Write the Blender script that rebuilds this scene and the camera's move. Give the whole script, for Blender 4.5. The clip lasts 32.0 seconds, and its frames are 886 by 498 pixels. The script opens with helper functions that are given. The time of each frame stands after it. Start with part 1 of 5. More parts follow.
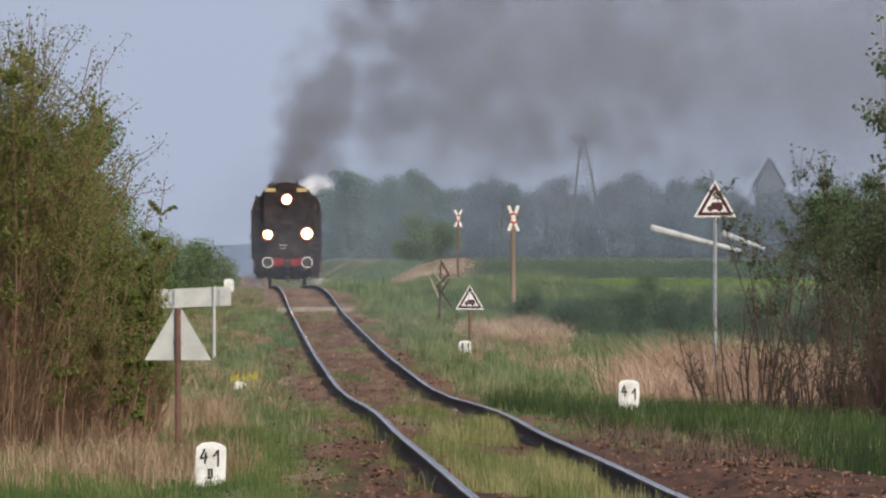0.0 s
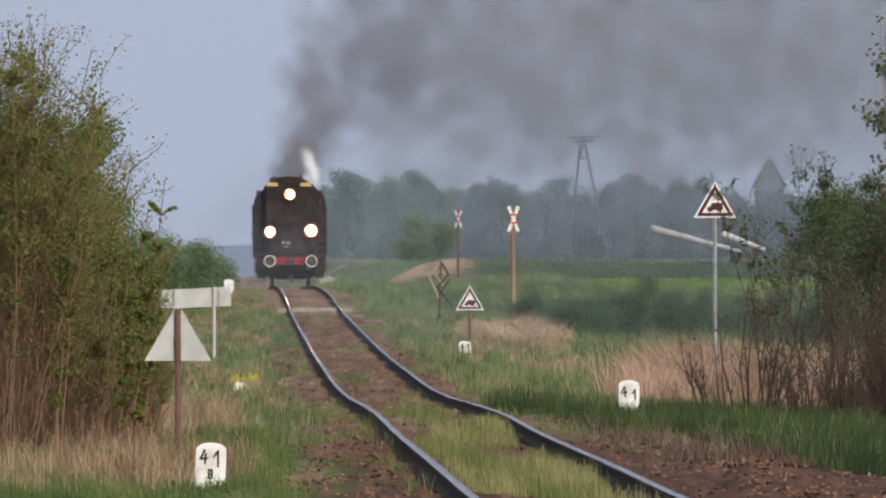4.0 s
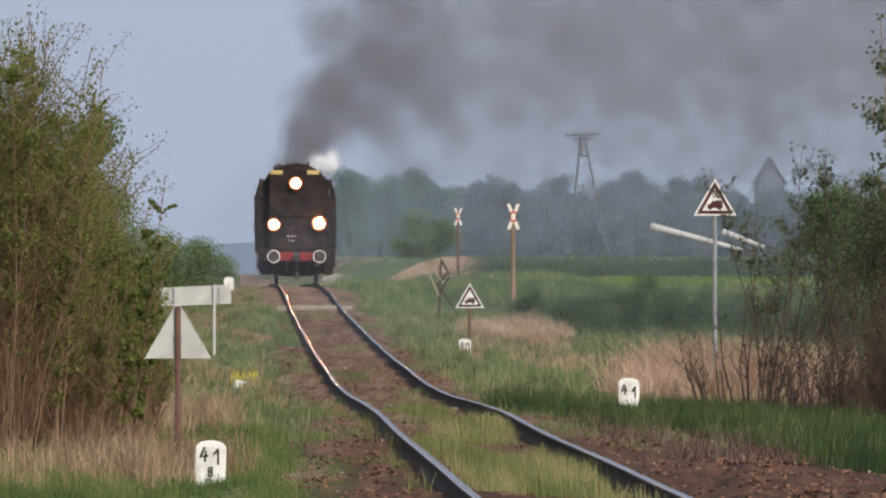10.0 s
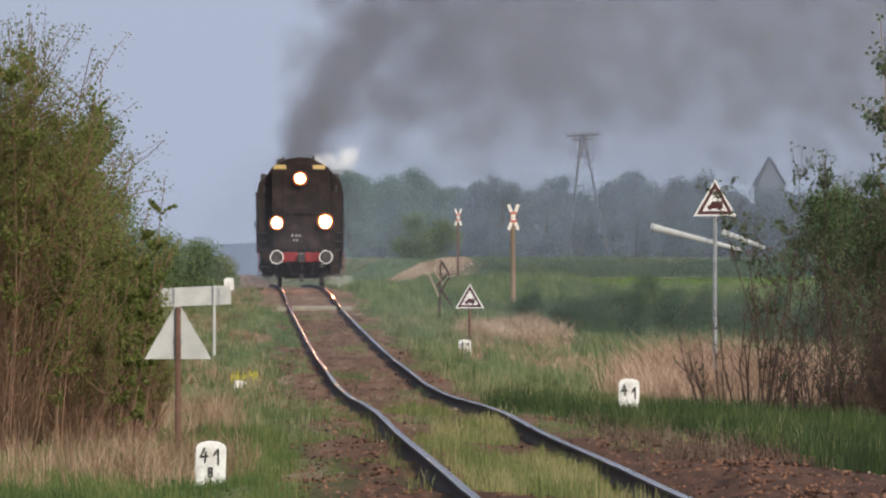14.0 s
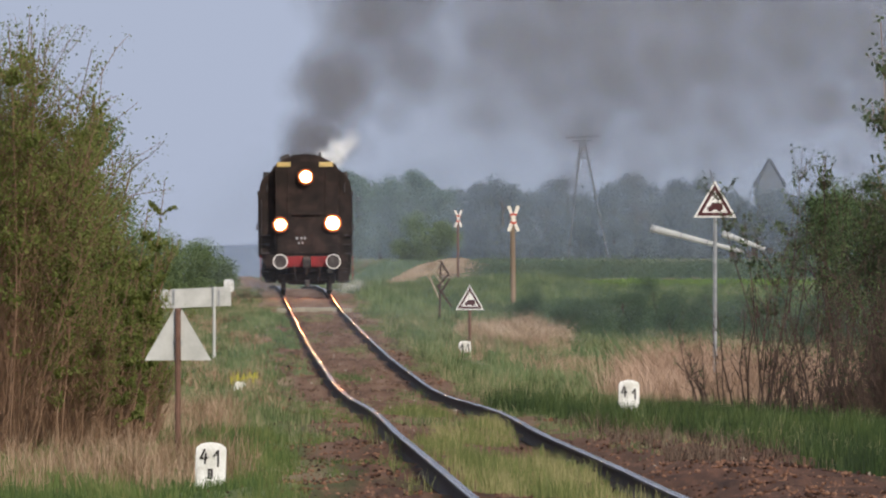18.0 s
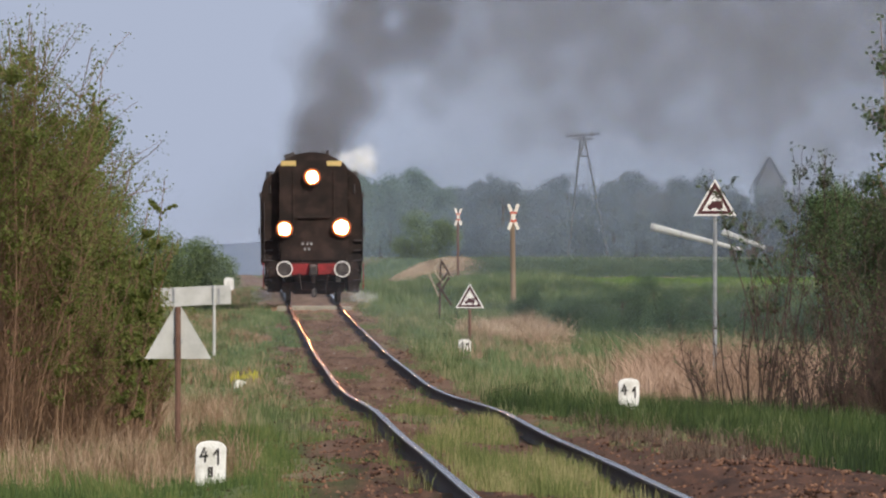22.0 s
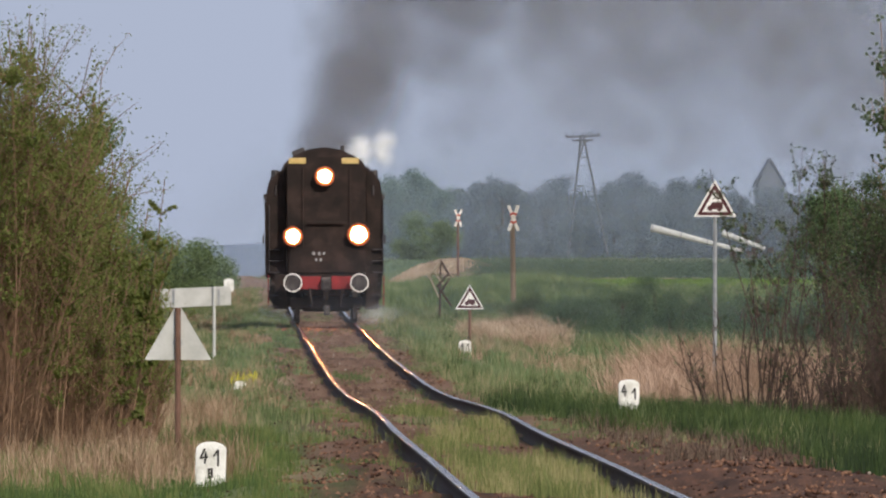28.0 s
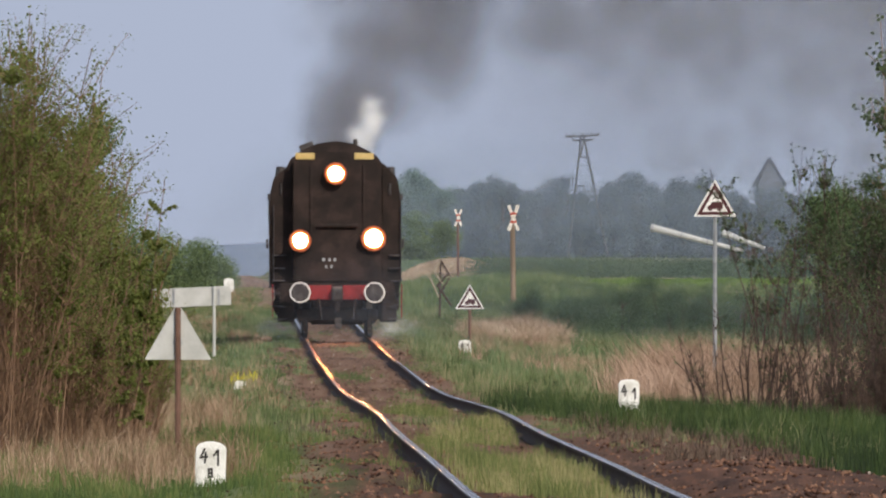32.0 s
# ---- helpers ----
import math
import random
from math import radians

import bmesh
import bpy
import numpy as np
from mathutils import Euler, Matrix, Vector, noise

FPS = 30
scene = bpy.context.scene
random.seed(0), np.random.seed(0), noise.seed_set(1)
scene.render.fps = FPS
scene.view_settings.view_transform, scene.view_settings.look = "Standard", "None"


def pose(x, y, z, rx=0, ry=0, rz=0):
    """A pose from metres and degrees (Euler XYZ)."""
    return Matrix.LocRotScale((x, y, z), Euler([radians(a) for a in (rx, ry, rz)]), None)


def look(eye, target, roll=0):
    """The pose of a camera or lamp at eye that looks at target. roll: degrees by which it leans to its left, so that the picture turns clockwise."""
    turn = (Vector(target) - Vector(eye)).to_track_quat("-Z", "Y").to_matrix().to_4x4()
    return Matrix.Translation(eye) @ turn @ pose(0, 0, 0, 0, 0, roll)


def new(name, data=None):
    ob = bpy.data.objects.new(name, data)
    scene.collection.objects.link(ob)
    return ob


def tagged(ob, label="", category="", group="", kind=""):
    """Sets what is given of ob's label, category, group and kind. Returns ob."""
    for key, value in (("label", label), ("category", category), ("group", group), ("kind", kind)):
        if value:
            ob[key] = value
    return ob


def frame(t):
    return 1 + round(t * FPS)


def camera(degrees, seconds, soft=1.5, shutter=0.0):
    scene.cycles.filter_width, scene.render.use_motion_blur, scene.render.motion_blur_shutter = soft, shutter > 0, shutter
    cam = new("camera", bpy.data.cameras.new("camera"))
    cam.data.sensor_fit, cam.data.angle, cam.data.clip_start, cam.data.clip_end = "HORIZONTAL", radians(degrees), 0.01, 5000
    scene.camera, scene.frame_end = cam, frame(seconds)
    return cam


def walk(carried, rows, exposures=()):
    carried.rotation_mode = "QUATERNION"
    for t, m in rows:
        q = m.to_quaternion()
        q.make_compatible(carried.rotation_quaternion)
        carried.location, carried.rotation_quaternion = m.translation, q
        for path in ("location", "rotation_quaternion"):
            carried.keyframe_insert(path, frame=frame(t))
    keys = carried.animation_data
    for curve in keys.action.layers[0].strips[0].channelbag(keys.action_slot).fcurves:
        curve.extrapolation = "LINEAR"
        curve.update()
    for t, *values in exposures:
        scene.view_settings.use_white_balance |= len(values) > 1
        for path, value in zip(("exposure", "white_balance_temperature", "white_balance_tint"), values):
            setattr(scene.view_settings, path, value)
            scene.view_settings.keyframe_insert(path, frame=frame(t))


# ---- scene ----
# The camera stands at (0, 0, 2.0); the track runs straight along +y at x = 2.5.
EYE_Z = 2.0
TRACK_X = 2.5
PITCH, YAW = 0.0415, -0.5371
cam = camera(2.2457, 32.0, soft=2.3)
STEP = 0.00143  # degrees of tilt, the tripod's small tremble
SHAKE = ((0, 1), (0.5, 2), (1, 1), (2, 0), (3, 0), (3.5, 3), (4.5, 1), (5.5, 1), (6, -1), (7, -3), (8, 0), (8.5, 1.5), (9, -1),
         (10, -2), (11, 0), (12, 1), (12.5, 2), (13, 0), (13.5, -1), (14, -1), (14.5, 2), (16.5, 0), (17, -0.5), (18, 1.5),
         (19, 1), (20, 0), (21, -1.5), (22, -1.5), (23, 0), (24, -0.5), (25, 0), (27.5, 0), (28, 0.5), (29, -0.5), (30, 1.5),
         (30.5, -0.5), (31, 0), (32, 0))
walk(cam, [(t, pose(0, 0, EYE_Z, 90 + PITCH + STEP * d, 0, YAW)) for t, d in SHAKE])

# ---- light ----
world = bpy.data.worlds.new("hazy_sky")
scene.world = world
world.use_nodes = True
wn = world.node_tree.nodes
wl = world.node_tree.links
wn.clear()
sky = wn.new("ShaderNodeTexSky")
sky.sky_type = "NISHITA"
sky.sun_disc = False
sky.sun_elevation, sky.sun_rotation = radians(34), radians(155)
sky.air_density, sky.dust_density, sky.ozone_density = 1.0, 2.5, 2.0
cloud = wn.new("ShaderNodeRGB")
cloud.outputs[0].default_value = (4.0, 4.52, 5.9, 1)  # the thin even overcast
veil = wn.new("ShaderNodeMix")
veil.data_type = "RGBA"
veil.inputs["Factor"].default_value = 0.9
bg = wn.new("ShaderNodeBackground")
bg.inputs["Strength"].default_value = 0.11
wout = wn.new("ShaderNodeOutputWorld")
wl.new(sky.outputs[0], veil.inputs[6])
wl.new(cloud.outputs[0], veil.inputs[7])
wl.new(veil.outputs[2], bg.inputs[0])
wl.new(bg.outputs[0], wout.inputs[0])
sun = new("sun", bpy.data.lights.new("sun", "SUN"))
sun.data.energy, sun.data.angle, sun.data.color = 3.4, radians(3), (1.0, 0.90, 0.76)
sun.matrix_world = look((0, 0, 0), (-0.35, 0.75, -0.56))
scene.view_settings.exposure = 0.04
scene.cycles.transparent_max_bounces = 128


# ---- materials ----
def material(name, ramp, scale=4.0, rough=0.8, metal=0.0, bump=0.3, fine=40.0, spread=0.25, emit=0.0, stretch=(1, 1, 1), leafy=0.0, spec=0.3, edge=None, thin=0.0, haze_sheen=0.0):
    """Two scales of noise pick from the ramp's colours; the fine one also gives relief."""
    mat = bpy.data.materials.new(name)
    mat.use_nodes = True
    n, l = mat.node_tree.nodes, mat.node_tree.links
    b = n["Principled BSDF"]
    co = n.new("ShaderNodeTexCoord")
    mp = n.new("ShaderNodeMapping")
    mp.inputs["Scale"].default_value = stretch
    l.new(co.outputs["Object"], mp.inputs[0])
    big, small = n.new("ShaderNodeTexNoise"), n.new("ShaderNodeTexNoise")
    big.inputs["Scale"].default_value, small.inputs["Scale"].default_value = scale, fine
    big.inputs["Detail"].default_value, small.inputs["Detail"].default_value = 4, 3
    l.new(mp.outputs[0], big.inputs["Vector"])
    l.new(mp.outputs[0], small.inputs["Vector"])
    mix = n.new("ShaderNodeMath")
    mix.operation = "MULTIPLY_ADD"
    l.new(small.outputs["Fac"], mix.inputs[0])
    mix.inputs[1].default_value = spread
    l.new(big.outputs["Fac"], mix.inputs[2])
    last = mix.outputs[0]
    if leafy:
        geo = n.new("ShaderNodeNewGeometry")
        add = n.new("ShaderNodeMath")
        add.operation = "MULTIPLY_ADD"
        l.new(geo.outputs["Random Per Island"], add.inputs[0])
        add.inputs[1].default_value = leafy
        l.new(last, add.inputs[2])
        sub = n.new("ShaderNodeMath")
        sub.operation = "SUBTRACT"
        l.new(add.outputs[0], sub.inputs[0])
        sub.inputs[1].default_value = leafy / 2
        last = sub.outputs[0]
    cr = n.new("ShaderNodeValToRGB")
    e = cr.color_ramp.elements
    while len(e) < len(ramp):
        e.new(0.5)
    lo, hi = 0.3 + spread / 2, 0.7 + spread / 2
    for i, c in enumerate(ramp):
        e[i].position = lo + (hi - lo) * i / max(1, len(ramp) - 1)
        e[i].color = (*c, 1)
    l.new(last, cr.inputs[0])
    l.new(cr.outputs[0], b.inputs["Base Color"])
    b.inputs["Roughness"].default_value, b.inputs["Metallic"].default_value = rough, metal
    b.inputs["Specular IOR Level"].default_value = spec
    if edge:
        b.inputs["Specular Tint"].default_value = (*edge, 1)
    # bluish sheen that lifts distant leaves as haze would
    if haze_sheen:
        b.inputs["Sheen Weight"].default_value, b.inputs["Sheen Roughness"].default_value = haze_sheen, 0.6
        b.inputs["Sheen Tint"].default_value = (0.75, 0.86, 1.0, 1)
    if thin:
        tl = n.new("ShaderNodeBsdfTranslucent")
        l.new(cr.outputs[0], tl.inputs[0])
        ms = n.new("ShaderNodeMixShader")
        ms.inputs[0].default_value = thin
        l.new(b.outputs[0], ms.inputs[1])
        l.new(tl.outputs[0], ms.inputs[2])
        l.new(ms.outputs[0], n["Material Output"].inputs[0])
    if bump:
        bp = n.new("ShaderNodeBump")
        bp.inputs["Strength"].default_value, bp.inputs["Distance"].default_value = bump, 0.02
        l.new(small.outputs["Fac"], bp.inputs["Height"])
        l.new(bp.outputs[0], b.inputs["Normal"])
    if emit:
        b.inputs["Emission Color"].default_value = (*ramp[0], 1)
        b.inputs["Emission Strength"].default_value = emit
    return mat


def puff_material(name, colour, dense, thin=0.35, thick=1.5):
    """Smoke: thin in the middle, thinning out to nothing at a puff's rim, with uneven wisps."""
    mat = bpy.data.materials.new(name)
    mat.use_nodes = True
    n, l = mat.node_tree.nodes, mat.node_tree.links
    n.clear()
    co = n.new("ShaderNodeTexCoord")
    flat = n.new("ShaderNodeVectorMath")
    flat.operation = "MULTIPLY"
    flat.inputs[1].default_value = (1, 0, 1)
    l.new(co.outputs["Object"], flat.inputs[0])
    far = n.new("ShaderNodeVectorMath")
    far.operation = "LENGTH"
    l.new(flat.outputs[0], far.inputs[0])
    fade = n.new("ShaderNodeMapRange")
    fade.interpolation_type = "SMOOTHERSTEP"
    for k, v in enumerate((0.0, 1.0, 1.0, 0.0)):
        fade.inputs[k + 1].default_value = v
    l.new(far.outputs["Value"], fade.inputs[0])
    tex = n.new("ShaderNodeTexNoise")
    tex.inputs["Scale"].default_value, tex.inputs["Detail"].default_value = 2.2, 3
    l.new(co.outputs["Object"], tex.inputs["Vector"])
    wisp = n.new("ShaderNodeMapRange")
    for k, v in enumerate((0.35, 0.65, thin, thick)):
        wisp.inputs[k + 1].default_value = v
    l.new(tex.outputs["Fac"], wisp.inputs[0])
    a = n.new("ShaderNodeMath")
    a.operation = "MULTIPLY"
    l.new(fade.outputs[0], a.inputs[0])
    l.new(wisp.outputs[0], a.inputs[1])
    c = n.new("ShaderNodeMath")
    c.operation = "MULTIPLY"
    c.inputs[1].default_value = dense
    l.new(a.outputs[0], c.inputs[0])
    clear, body, both = n.new("ShaderNodeBsdfTransparent"), n.new("ShaderNodeBsdfDiffuse"), n.new("ShaderNodeMixShader")
    body.inputs[0].default_value = (*colour, 1)
    l.new(c.outputs[0], both.inputs[0])
    l.new(clear.outputs[0], both.inputs[1])
    l.new(body.outputs[0], both.inputs[2])
    out = n.new("ShaderNodeOutputMaterial")
    l.new(both.outputs[0], out.inputs[0])
    return mat


RAIL_SIDE = material("rusty_rail", [(0.022, 0.014, 0.012), (0.045, 0.027, 0.021)], 3, 0.85)
RAIL_TOP = material("worn_steel", [(0.27, 0.24, 0.235), (0.40, 0.36, 0.345)], 6, 0.095, 1.0, 0.03, 25, 0.2, stretch=(1, 0.2, 1), edge=(0.60, 0.50, 0.46))
STONE_WHITE = material("whitewashed_concrete", [(0.62, 0.6, 0.55), (0.82, 0.81, 0.78), (0.86, 0.85, 0.83)], 6, 0.85, bump=0.3)
INK = material("black_paint", [(0.02, 0.02, 0.02), (0.05, 0.045, 0.04)], 20, 0.7)
SIGN_WHITE = material("sign_white", [(0.68, 0.67, 0.64), (0.8, 0.79, 0.77)], 5, 0.5, bump=0.03)
SIGN_BACK = material("sign_back", [(0.42, 0.42, 0.40), (0.56, 0.56, 0.54)], 4, 0.5, bump=0.05)
SIGN_BORDER = material("sign_border", [(0.05, 0.013, 0.016), (0.075, 0.019, 0.022)], 8, 0.5, bump=0.02)
POST_GREY = material("galvanised_post", [(0.25, 0.26, 0.27), (0.4, 0.41, 0.42)], 8, 0.5, 0.4, 0.1)
POST_RUST = material("rusty_post", [(0.11, 0.06, 0.045), (0.2, 0.11, 0.08)], 6, 0.85)
LATH_PALE = material("pale_lath", [(0.24, 0.20, 0.14), (0.36, 0.30, 0.22)], 5, 0.85)
POST_WOOD = material("weathered_wood", [(0.16, 0.115, 0.08), (0.29, 0.215, 0.155)], 3, 0.9, stretch=(1, 1, 0.1))
CROSS_WHITE = material("cross_white", [(0.72, 0.66, 0.58), (0.84, 0.8, 0.74)], 4, 0.6, bump=0.05)
CROSS_RED = material("cross_red", [(0.45, 0.08, 0.05), (0.55, 0.12, 0.08)], 4, 0.6, bump=0.05)
BARK = material("bark", [(0.045, 0.03, 0.025), (0.105, 0.07, 0.056)], 12, 0.95, stretch=(1, 1, 0.3))
TWIG = material("reddish_twig", [(0.16, 0.092, 0.058), (0.29, 0.18, 0.115)], 5, 0.9, leafy=0.3)
LEAF_A = material("willow_leaf", [(0.125, 0.155, 0.036), (0.185, 0.215, 0.056), (0.26, 0.285, 0.09)], 0.9, 0.7, bump=0, fine=9, leafy=0.4, thin=0.5)
LEAF_B = material("hawthorn_leaf", [(0.03, 0.05, 0.02), (0.058, 0.088, 0.034), (0.10, 0.135, 0.055)], 1.2, 0.7, bump=0, fine=9, leafy=0.5, thin=0.3)
LEAF_C = material("pale_willow_leaf", [(0.11, 0.16, 0.06), (0.145, 0.205, 0.078), (0.18, 0.24, 0.10)], 0.9, 0.75, bump=0, fine=5, leafy=0.5, thin=0.35)
LEAF_D = material("field_tree_leaf", [(0.07, 0.115, 0.05), (0.10, 0.155, 0.064), (0.14, 0.195, 0.085)], 0.9, 0.75, bump=0, fine=5, leafy=0.4, thin=0.35)
# Far leaves: aerial haze is mixed into these pale bluish colours.
LEAF_HAZED = material("hazed_green_leaf", [(0.135, 0.205, 0.165), (0.155, 0.23, 0.185), (0.175, 0.255, 0.205)], 0.25, 0.9, bump=0, fine=1.5, leafy=0.12, thin=0.5, haze_sheen=0.4)
LEAF_HAZED_B = material("hazed_blue_leaf", [(0.125, 0.16, 0.19), (0.14, 0.18, 0.21), (0.158, 0.198, 0.228)], 0.25, 0.9, bump=0, fine=1.5, leafy=0.12, thin=0.5, haze_sheen=0.4)
# The blue of distance is painted into the hills' base colour.
HILL_HAZED = material("hazed_hill", [(0.17, 0.21, 0.28), (0.2, 0.24, 0.31)], 0.01, 1.0, bump=0, fine=0.05)
ALONG = (2.2, 0.05, 1.5)  # growth varies in long drifts along the line
GRASS_V = material("verge_green_grass", [(0.038, 0.068, 0.018), (0.075, 0.118, 0.028), (0.16, 0.17, 0.06)], 0.6, 0.7, bump=0, fine=3, leafy=0.3, stretch=ALONG)
GRASS = material("fresh_grass", [(0.012, 0.025, 0.007), (0.028, 0.055, 0.012), (0.072, 0.095, 0.026)], 0.6, 0.7, bump=0, fine=3, leafy=0.3, stretch=ALONG)
GRASS_Y = material("yellow_green_grass", [(0.08, 0.105, 0.03), (0.15, 0.175, 0.055), (0.30, 0.27, 0.13)], 0.8, 0.75, bump=0, fine=3, leafy=0.4, stretch=ALONG)
GRASS_S = material("slope_grass", [(0.062, 0.09, 0.036), (0.125, 0.16, 0.064), (0.25, 0.225, 0.13)], 0.7, 0.8, bump=0, fine=2, leafy=0.4, stretch=ALONG)
GRASS_G = material("pale_slope_grass", [(0.068, 0.105, 0.05), (0.115, 0.165, 0.072), (0.19, 0.215, 0.11)], 0.6, 0.8, bump=0, fine=2, leafy=0.3, stretch=ALONG)
LEAF_H = material("hedge_leaf", [(0.07, 0.115, 0.065), (0.10, 0.15, 0.082), (0.145, 0.20, 0.11)], 0.5, 0.8, bump=0, fine=4, leafy=0.15, thin=0.6)
STRAW = material("pale_straw", [(0.25, 0.18, 0.12), (0.37, 0.275, 0.195), (0.47, 0.37, 0.275)], 0.7, 0.85, bump=0, fine=3, leafy=0.3, stretch=ALONG)
DRY = material("dry_grass", [(0.13, 0.08, 0.045), (0.25, 0.165, 0.105), (0.40, 0.29, 0.20)], 0.7, 0.85, bump=0, fine=4, leafy=0.4, stretch=ALONG)
REED = material("dry_reed", [(0.20, 0.13, 0.09), (0.34, 0.225, 0.16), (0.47, 0.33, 0.245)], 0.7, 0.85, bump=0, fine=3, leafy=0.3, stretch=ALONG)
MEADOW = material("meadow_grass", [(0.085, 0.15, 0.03), (0.115, 0.19, 0.038), (0.145, 0.215, 0.05)], 0.2, 0.8, bump=0, fine=1, leafy=0.3, stretch=ALONG)
CROP = material("field_crop", [(0.07, 0.115, 0.07), (0.10, 0.15, 0.088), (0.145, 0.19, 0.11)], 0.4, 0.8, bump=0, fine=1, leafy=0.2, stretch=ALONG)
WEED_LEAF = material("field_weed_leaf", [(0.065, 0.105, 0.066), (0.105, 0.155, 0.09), (0.16, 0.205, 0.122)], 0.5, 0.8, bump=0, fine=4, leafy=0.2, thin=0.6, stretch=(1.2, 0.05, 1.2))
DEAD = material("dead_stalk", [(0.04, 0.026, 0.019), (0.085, 0.058, 0.043), (0.15, 0.11, 0.082)], 0.6, 0.9, bump=0, fine=4, leafy=0.5, stretch=ALONG)
FLOWER = material("yellow_flower", [(0.5, 0.42, 0.03), (0.6, 0.55, 0.08)], 3, 0.8, bump=0)
BALLAST = material("brown_ballast", [(0.036, 0.017, 0.010), (0.080, 0.037, 0.021), (0.145, 0.066, 0.037), (0.25, 0.135, 0.085)], 0.8, 0.95, fine=12, leafy=0.75, stretch=(1.5, 0.05, 1))
PALE_STONE = material("pale_stone", [(0.34, 0.27, 0.21), (0.55, 0.48, 0.41)], 6, 0.9)
DUST = material("sandy_ballast", [(0.085, 0.05, 0.032), (0.15, 0.094, 0.062), (0.23, 0.155, 0.108)], 0.8, 0.95, fine=12, leafy=0.5, stretch=(1.5, 0.05, 1))
PLANK = material("crossing_slab", [(0.24, 0.22, 0.17), (0.36, 0.33, 0.26)], 3, 0.9)
# Sooty black, with the lamps' warm glow mixed in as a brown tint.
LOCO_BLACK = material("sooty_black_paint", [(0.010, 0.006, 0.005), (0.021, 0.0125, 0.0105), (0.042, 0.026, 0.021)], 2.0, 0.6, bump=0.1, fine=20, spec=0.22)
LOCO_RED = material("grimy_red_paint", [(0.13, 0.012, 0.014), (0.27, 0.022, 0.026)], 3, 0.6, bump=0.08)
STEEL_DARK = material("oily_steel", [(0.04, 0.035, 0.035), (0.10, 0.09, 0.09)], 5, 0.5, 0.6, 0.1)
RING_WHITE = material("white_buffer_ring", [(0.6, 0.59, 0.56), (0.75, 0.74, 0.7)], 8, 0.6, bump=0.05)
PLATE_YELLOW = material("yellow_plate", [(0.5, 0.36, 0.13), (0.64, 0.48, 0.21)], 6, 0.6, bump=0.05)
LAMP_GLOW = material("headlamp_glass", [(1.0, 0.30, 0.09)], 1, 0.3, bump=0, emit=420)
# Glowing rings that are no lamp part: they draw the lamps' orange halo.
HALO_RING = material("halo_amber", [(1.0, 0.40, 0.15)], 1, 0.3, bump=0, emit=1.6)
HALO_EDGE = material("halo_red", [(0.9, 0.20, 0.07)], 1, 0.3, bump=0, emit=0.6)
for mat in (HALO_RING, HALO_EDGE):
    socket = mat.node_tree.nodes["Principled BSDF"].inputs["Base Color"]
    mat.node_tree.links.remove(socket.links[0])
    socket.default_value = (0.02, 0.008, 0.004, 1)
SOOT = puff_material("soot_smoke", (0.180, 0.184, 0.215), 0.115, 0.55, 1.3)
STEAM = puff_material("white_steam", (0.97, 0.97, 0.97), 0.14)
MIST = puff_material("thin_steam", (0.8, 0.8, 0.82), 0.11)
BANK = puff_material("old_smoke", (0.255, 0.275, 0.335), 0.060, 0.85, 1.15)
THIN_HAZE = puff_material("thin_haze", (0.40, 0.46, 0.55), 0.022, 0.8, 1.2)
HAZE = puff_material("ground_haze", (0.38, 0.46, 0.57), 0.055, 0.7, 1.2)
POLE_DARK = material("weathered_timber_pole", [(0.085, 0.09, 0.105), (0.125, 0.13, 0.145)], 2, 0.9)
# Wall and roof of the far house carry the haze in their colour.
WALL_HAZED = material("hazed_render", [(0.155, 0.175, 0.23), (0.18, 0.20, 0.255)], 1, 0.9)
ROOF_HAZED = material("hazed_roof", [(0.145, 0.165, 0.215), (0.165, 0.185, 0.235)], 1, 0.9)


# ---- helpers of this scene ----
def mesh_of(name, bm, mat):
    me = bpy.data.meshes.new(name)
    bm.to_mesh(me)
    bm.free()
    for x in (mat if isinstance(mat, (list, tuple)) else [mat]):
        me.materials.append(x)
    return me


def part(name, bm, mat, parent, label=""):
    ob = new(name, mesh_of(name, bm, mat))
    ob.parent = parent
    if label:
        ob["label"] = label
    return ob


def base(name, place, label, category, group="", kind=""):
    ob = new(name)
    ob.empty_display_size = 0.2
    ob.location = place
    return tagged(ob, label, category, group, kind)


def boxm(bm, cx, cy, cz, sx, sy, sz, bevel=0.0, rot=None):
    m = Matrix.Translation((cx, cy, cz)) @ (rot or Matrix()) @ Matrix.Diagonal((sx, sy, sz, 1))
    made = bmesh.ops.create_cube(bm, size=1, matrix=m)
    if bevel:
        edges = list({e for v in made["verts"] for e in v.link_edges})
        bmesh.ops.bevel(bm, geom=edges, offset=bevel, segments=2, affect="EDGES", profile=0.6)
    return bm


def tube(bm, a, b, r0, r1=None, seg=10):
    a, b = Vector(a), Vector(b)
    r1 = r0 if r1 is None else r1
    turn = (b - a).to_track_quat("Z", "Y").to_matrix().to_4x4()
    bmesh.ops.create_cone(bm, cap_ends=True, segments=seg, radius1=r0, radius2=r1, depth=(b - a).length, matrix=Matrix.Translation((a + b) / 2) @ turn)
    return bm


def prism(bm, outline, y0, y1):
    """Extrudes an outline of (x, z) points from y0 to y1."""
    f = [bm.verts.new((x, y0, z)) for x, z in outline]
    g = [bm.verts.new((x, y1, z)) for x, z in outline]
    bm.faces.new(f)
    bm.faces.new(g[::-1])
    for i in range(len(f)):
        j = (i + 1) % len(f)
        bm.faces.new((f[j], f[i], g[i], g[j]))
    bmesh.ops.recalc_face_normals(bm, faces=bm.faces)
    return bm


